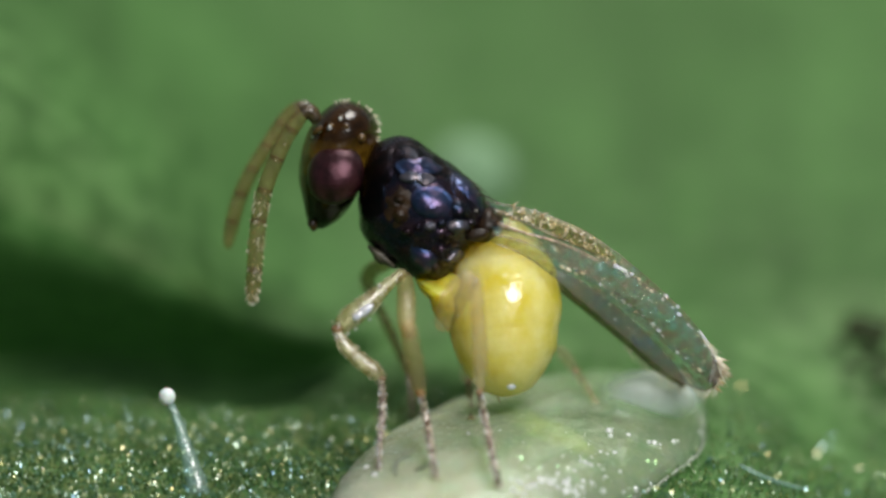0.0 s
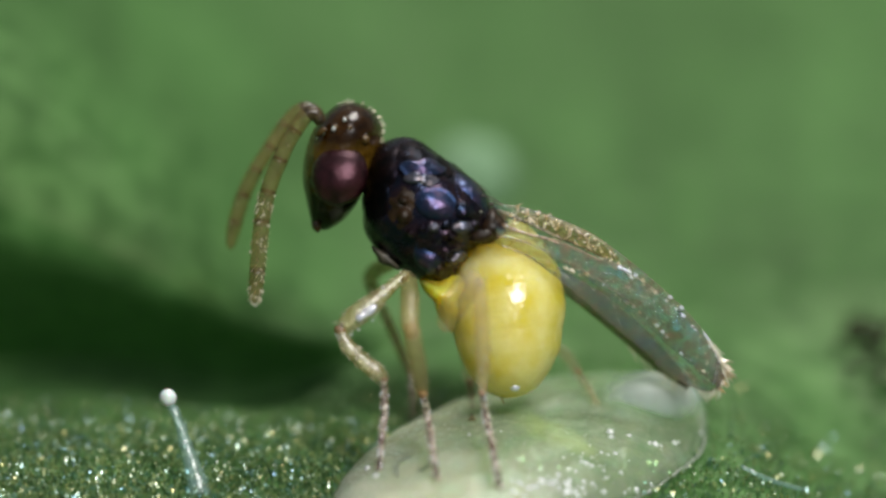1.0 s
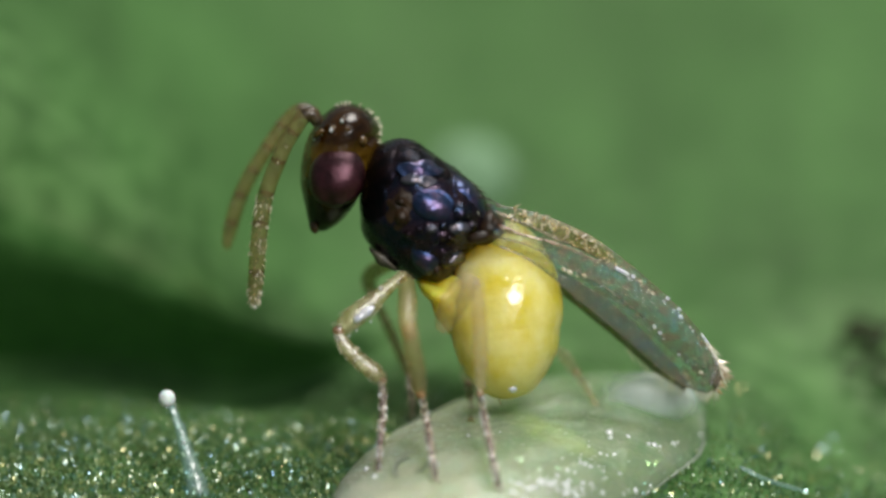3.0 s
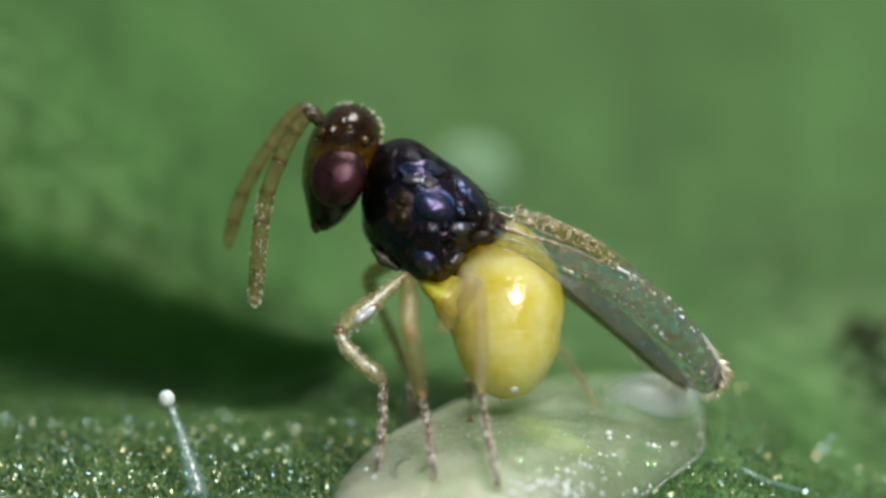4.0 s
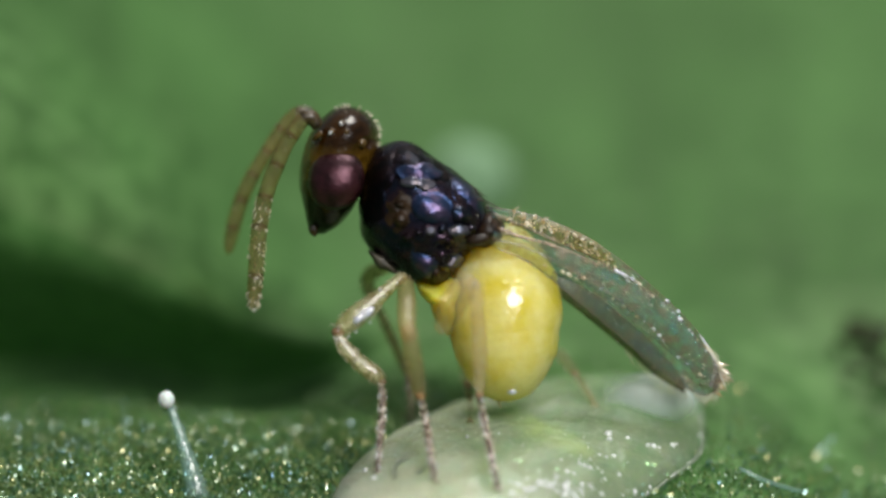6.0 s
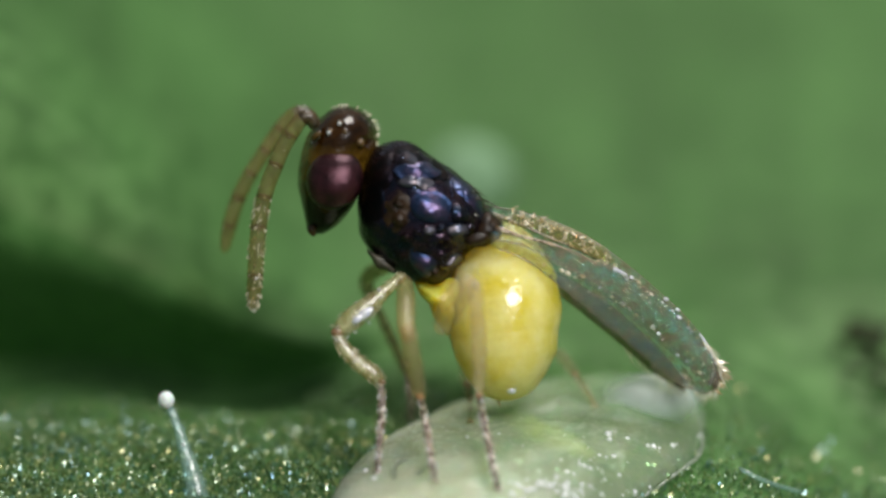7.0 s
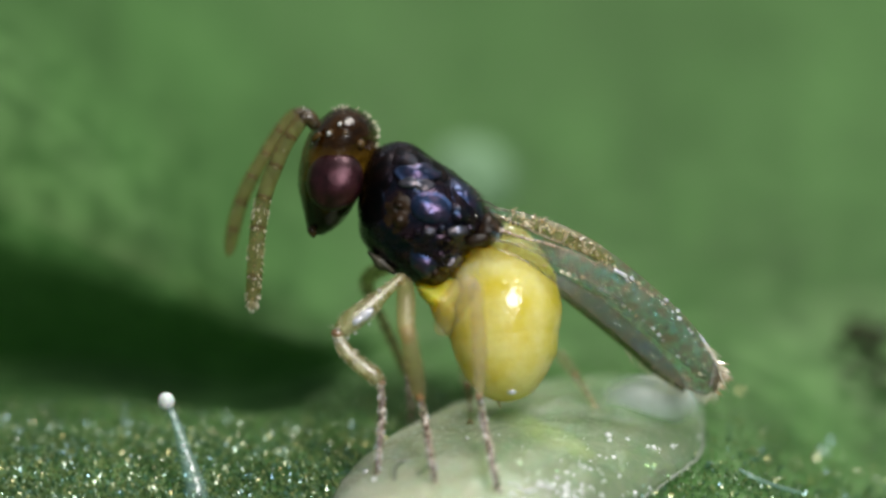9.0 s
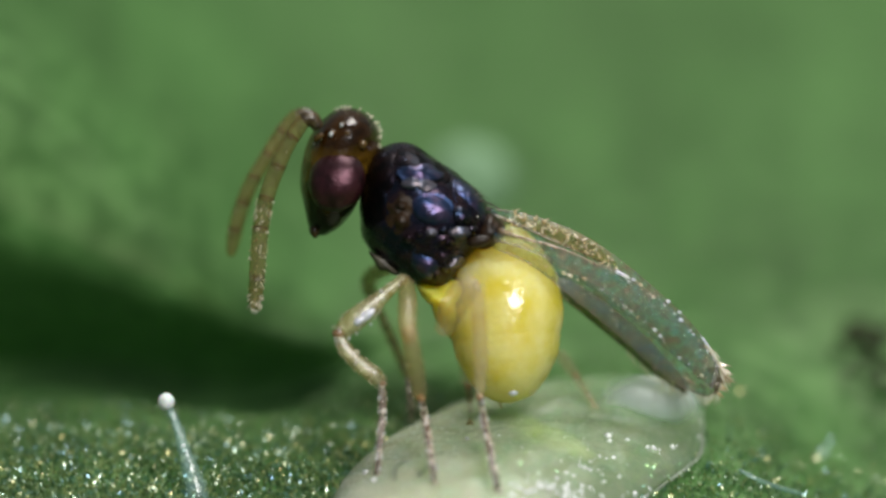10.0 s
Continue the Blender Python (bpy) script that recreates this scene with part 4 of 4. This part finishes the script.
build_leg("straw-coloured far middle leg", (800, 560),
          [("femur", [(790, 540, -60, 14), (806, 580, -110, 15), (818, 610, -130, 12)]),
           ("tibia", [(818, 610, -130, 10), (824, 640, -135, 12), (829, 680, -140, 10)])],
          [(829, 680, -140, 8), (832, 710, -140, 8), (833, 730, (G2 - 140) / 2, 7), (832, 746, G2, 6)], 6, SHADED, GHOST)
build_leg("straw-coloured far hind leg", (960, 590),
          [("femur", [(900, 560, -60, 14), (940, 585, -130, 16), (985, 620, -150, 11)]),
           ("tibia", [(985, 620, -150, 9), (1003, 640, -155, 10), (1020, 662, -158, 8)])],
          [(1020, 662, -158, 7), (1033, 682, -160, 7), (1044, 700, (G3 - 160) / 2, 6), (1052, 716, G3, 5)], 6, GHOST, GHOST)


def build_wing(name, label, top, bottom, near, veins, lean=0.0, fringe=((0.78, 1.0), (0.84, 1.0)), beads=(), edge_beads=(), material=None):
    """A thin wing between two edges that both run from root to tip, slightly rippled."""
    n, m = 70, 16
    a, b = spline(top, n), spline(bottom, n)

    def at(i, f, off=0.0):
        p = a[i] * (1 - f) + b[i] * f
        u = i / (n - 1)
        bend = 10 * math.sin(math.pi * f) + 5 * noise.noise(Vector((p[0] / 60, p[1] / 60, near / 50))) + 2.5 * noise.noise(Vector((p[0] / 15, p[1] / 15, 0)))
        return Vector((p[0], p[1], near + lean * u + bend + off))
    grid = [[at(i, j / m, s) for j in range(m + 1)] for s in (1.2,) for i in range(n)]
    back = [[at(i, j / m, -1.2) for j in range(m, -1, -1)] for i in range(n)]
    wing = limb(name, skin([g + h for g, h in zip(grid, back)]), material or WING, label)
    for k, h in veins:
        rows = spline([(u, f) for u, f in k], 24)
        knots = [(*at(min(n - 1, max(0, int(u * (n - 1)))), f, 1.5), h * (1 - 0.5 * i / 23)) for i, (u, f) in enumerate(rows)]
        limb("vein", sweep(knots[::3], 30, 8, cap=0.03), VEIN, "", wing)
    rng = random.Random(int(near))
    hairs = []
    for f, (lo, hi), sign in ((0.0, fringe[0], -1), (1.0, fringe[1], 1)):
        for u in np.linspace(lo, hi, 24):
            i = min(n - 1, int(u * (n - 1)))
            p = at(i, f)
            t = Vector((*(a[min(n - 1, i + 1)] - a[i - 1])[:2], 0)).normalized()
            out = Vector((-t.y, t.x, 0)) * sign
            hairs.append((p, out * (0.5 if u < 0.95 else 0.2) + t + Vector((0, 0, rng.uniform(-0.3, 0.3))), rng.uniform(14, 32), 1.1))
    for _ in range(18):
        i, f = rng.randint(12, n - 2), rng.uniform(0.04, 0.96)
        t = Vector((*(a[i + 1] - a[i - 1])[:2], 0)).normalized()
        hairs.append((at(i, f, 1), t + Vector((0, rng.uniform(-0.2, 0.2), 0.5)), rng.uniform(5, 9), 0.5))
    limb("setae", bristles(hairs), BRISTLE, "", wing)["kind"] = "stuff"
    down = []
    for _ in range(420):
        i, f = rng.randint(16, n - 2), rng.uniform(0.03, 0.97)
        t = Vector((*(a[i + 1] - a[i - 1])[:2], 0)).normalized()
        down.append((at(i, f, 1), t + Vector((0, rng.uniform(-0.3, 0.3), 0.35)), rng.uniform(7, 13), rng.uniform(0.6, 1.1)))
    limb("setae", bristles(down), VEIN, "fine brown down", wing)["kind"] = "stuff"
    # Pale beads painted as glints on the front edge and midrib.
    for u in edge_beads:
        p = at(int(u * (n - 1)), 0.03, 2)
        r = 1.0 + 1.8 * rng.random() ** 2
        limb("wing_glint", ball((p.x, p.y, p.z), (r * 1.9, r, r), 8, 6, turn=0.6), rng.choice((DROP_GLINT, SHINE_BLUE, GOLD)), "", wing)
    for u in beads:
        i = int(u * (n - 1))
        r = 0.8 + 2.0 * rng.random() ** 3
        p = at(i, 0.40 + 0.22 * u + rng.uniform(-0.03, 0.03), 2)
        limb("wing_glint", ball((p.x, p.y, p.z), (r * 1.9, r, r), 8, 6, turn=0.6), rng.choice((SHINE_BLUE, GOLD)), "", wing)
    return wing


near_wing = build_wing("forewing", "clear iridescent forewing with a fringed tip",
                       [(876, 408), (940, 424), (1010, 446), (1075, 474), (1140, 510), (1195, 552), (1240, 604), (1266, 640), (1277, 672)],
                       [(872, 436), (920, 452), (985, 500), (1050, 552), (1110, 604), (1160, 648), (1205, 682), (1245, 700), (1270, 690)], 88,
                       [([(0, 0.5), (0.3, 0.42), (0.6, 0.5), (0.92, 0.62)], 1.6), ([(0, 0.0), (0.3, 0.0), (0.6, 0.0), (1, 0.0)], 1.5),
                        ([(0.02, 1), (0.4, 1), (0.8, 1), (1, 1)], 1.6)], lean=-40,
                       beads=(0.2, 0.27, 0.32, 0.39, 0.43, 0.47, 0.51, 0.55, 0.59, 0.63, 0.7, 0.75, 0.84), edge_beads=(0.46, 0.5, 0.53, 0.55, 0.59, 0.63, 0.66, 0.7, 0.72, 0.74, 0.8, 0.86, 0.9))
far_wing = build_wing("forewing", "clear iridescent far forewing with bristled edge",
                      [(872, 366), (920, 375), (970, 389), (1030, 414), (1085, 450), (1135, 490), (1190, 539), (1240, 592), (1268, 634), (1280, 664)],
                      [(876, 420), (930, 440), (1000, 480), (1060, 520), (1120, 570), (1170, 612), (1215, 650), (1250, 676), (1272, 680)], 30,
                      [([(0, 0.2), (0.2, 0.4), (0.42, 0.3), (0.5, 0.12)], 2.6), ([(0, 0.0), (0.3, 0.0), (0.6, 0.0), (1, 0.0)], 1.4)], lean=-30, fringe=((0.97, 1.0), (0.97, 1.0)))


hind_wing = build_wing("hindwing", "smoky brownish hindwing folded under the forewing",
                       [(884, 430), (950, 462), (1010, 494), (1070, 530), (1120, 572), (1165, 616), (1200, 656), (1216, 680)],
                       [(880, 446), (930, 474), (985, 518), (1045, 566), (1100, 612), (1150, 656), (1190, 684), (1214, 694)], -40,
                       [([(0, 0.5), (0.3, 0.45), (0.6, 0.5), (0.9, 0.5)], 1.2)], lean=-30, fringe=((0.9, 1.0), (0.6, 1.0)), material=HIND)


def build_wing_bristles():
    """Stout bristles along the far wing's front edge."""
    rng = random.Random(21)
    rows = []
    for u in np.linspace(0, 1, 44):
        x, y = 905 + 180 * u, 374 + 80 * u ** 1.5
        for _ in range(2):
            rows.append((Vector((x + rng.uniform(-8, 8), y + rng.uniform(-3, 22), 40)), Vector((rng.uniform(-0.2, 1), rng.uniform(-1.0, 0.8), rng.uniform(0, 1.0))), 4 + 14 * rng.random() ** 2, rng.uniform(1.0, 3.4)))
    for k in range(11):
        u = (k + rng.random()) / 11
        rows.append((Vector((1262 + 14 * math.sin(math.pi * u), 640 + 54 * u, 46)), Vector((1, 0.1 + 0.6 * u, rng.uniform(0, 0.6))), rng.uniform(18, 30), rng.uniform(3.0, 4.6)))
    limb("setae", bristles(rows), GOLD, "", far_wing)["kind"] = "stuff"
    # More pale beads in place of the stronger glints on the wing.
    for x, y, r, skin_kind in ((998, 481, 3.2, GOLD), (1009, 486, 3.8, GOLD), (1106, 541, 2.8, DROP_GLINT), (1117, 549, 2.4, DROP_GLINT), (1158, 583, 2.8, DROP_GLINT), (1240, 664, 2.6, GOLD), (967, 470, 2.2, GOLD),
                               (1022, 493, 1.8, GOLD), (1168, 594, 2.4, SHINE_BLUE), (1094, 481, 3.6, SHINE_BLUE), (1102, 485, 3.2, SHINE_BLUE), (1109, 489, 3.6, DROP_GLINT), (1121, 494, 2.4, SHINE_BLUE), (1134, 503, 2.2, GOLD), (1182, 533, 2.6, SHINE_BLUE), (1202, 552, 2.4, SHINE_BLUE)):
        limb("wing_glint", ball((x, y, 104 - 40 * (x - 876) / 400), (r * 1.7, r, r), 10, 7, turn=0.6), skin_kind, "", near_wing)
    limb("stigma", sweep([(892, 386, 34, 7), (940, 396, 34, 12), (990, 412, 34, 14), (1040, 434, 34, 14), (1092, 466, 34, 8)], 30, 12, flat=0.12, cap=0.15), STIGMA, "amber front edge", far_wing)
    # The rim's bluish shine is put into its pale colour.
    limb("tip_rim", sweep([(1240, 594, 50, 1.4), (1258, 622, 48, 2), (1267, 646, 47, 3), (1264, 668, 47, 3.4), (1257, 688, 47, 2.4)], 30, 8, cap=0.05), SHINE_BLUE, "bluish rim of the tip with its shine painted on", near_wing)
    limb("vein", sweep([(882, 402, 96, 3), (930, 420, 92, 2.4), (975, 432, 88, 2.2), (1020, 449, 84, 1.8), (1062, 470, 80, 1.2)], 30, 8, cap=0.04), RUSSET, "reddish-brown front vein", near_wing)


build_wing_bristles()

# ---- movement ----
# The body sways over its planted feet: seconds, across, down, degrees of pitch.
SWAY = [(0, -3.6, -3.0, 0.28), (0.5, -0.4, -1.8, 0.06), (1, 1.7, -2.7, 0.28), (1.5, 3.5, -1.3, 0.28), (2, 0, -3, 0.33), (2.5, -1.9, -1.6, 0.3),
        (4, 2, -2.7, 0.23), (4.5, 2.1, -0.4, -0.1), (5, 0, 0, 0), (5.5, -0.4, 1.4, 0.15), (7, -0.6, -1.8, 0.64), (7.5, 0, 1.4, 0.51),
        (8, -0.8, -0.6, 0.42), (8.5, 1.8, -0.7, 0.57), (9, -0.3, -1.6, 0.64), (9.5, -2, 0, 0.32), (10, 2, -0.8, 0.47)]
# The antennae swing on the head, in degrees, at the same times.
FAR_SWING = (2.3, 3.5, 1.7, 3.2, 0.7, 1.2, 1.0, 3.0, 0, 2.8, 1.0, 3.2, 2.5, 2.3, 2.9, 1.8, 3.0)
NEAR_SWING = (-0.5, -0.4, -0.9, 1.0, -0.5, -0.2, -0.6, -0.5, 0, -0.3, -0.1, 0.1, 0.2, 0.2, -0.5, 0.1, -0.2)


def motions():
    axis = CAM3 @ Vector((0, 0, 1))
    poses = [(t, Matrix.Translation((WASP + CAM3 @ Vector((dx, -dy, 0))) * MU) @ Matrix.Rotation(radians(a), 4, axis)) for t, dx, dy, a in SWAY]
    walk(wasp, poses)
    for leg, foot, hip in LEGS:
        rest = (hip - foot).normalized()
        keys = []
        for t, m in poses:
            now = (m @ ((hip - WASP) * MU) - foot * MU).normalized()
            turn = math.atan2(axis.dot(rest.cross(now)), rest.dot(now))
            keys.append((t, m.inverted() @ Matrix.Translation(foot * MU) @ Matrix.Rotation(turn, 4, axis)))
        walk(leg, keys)
    for antenna, base, swing in ((far_antenna, (562, 214, -120), FAR_SWING), (near_antenna, (566, 226, 62), NEAR_SWING)):
        pivot = Matrix.Translation((place(base) - WASP) * MU)
        walk(antenna, [(t, pivot @ Matrix.Rotation(radians(a), 4, axis) @ pivot.inverted()) for (t, _), a in zip(poses, swing)])


motions()
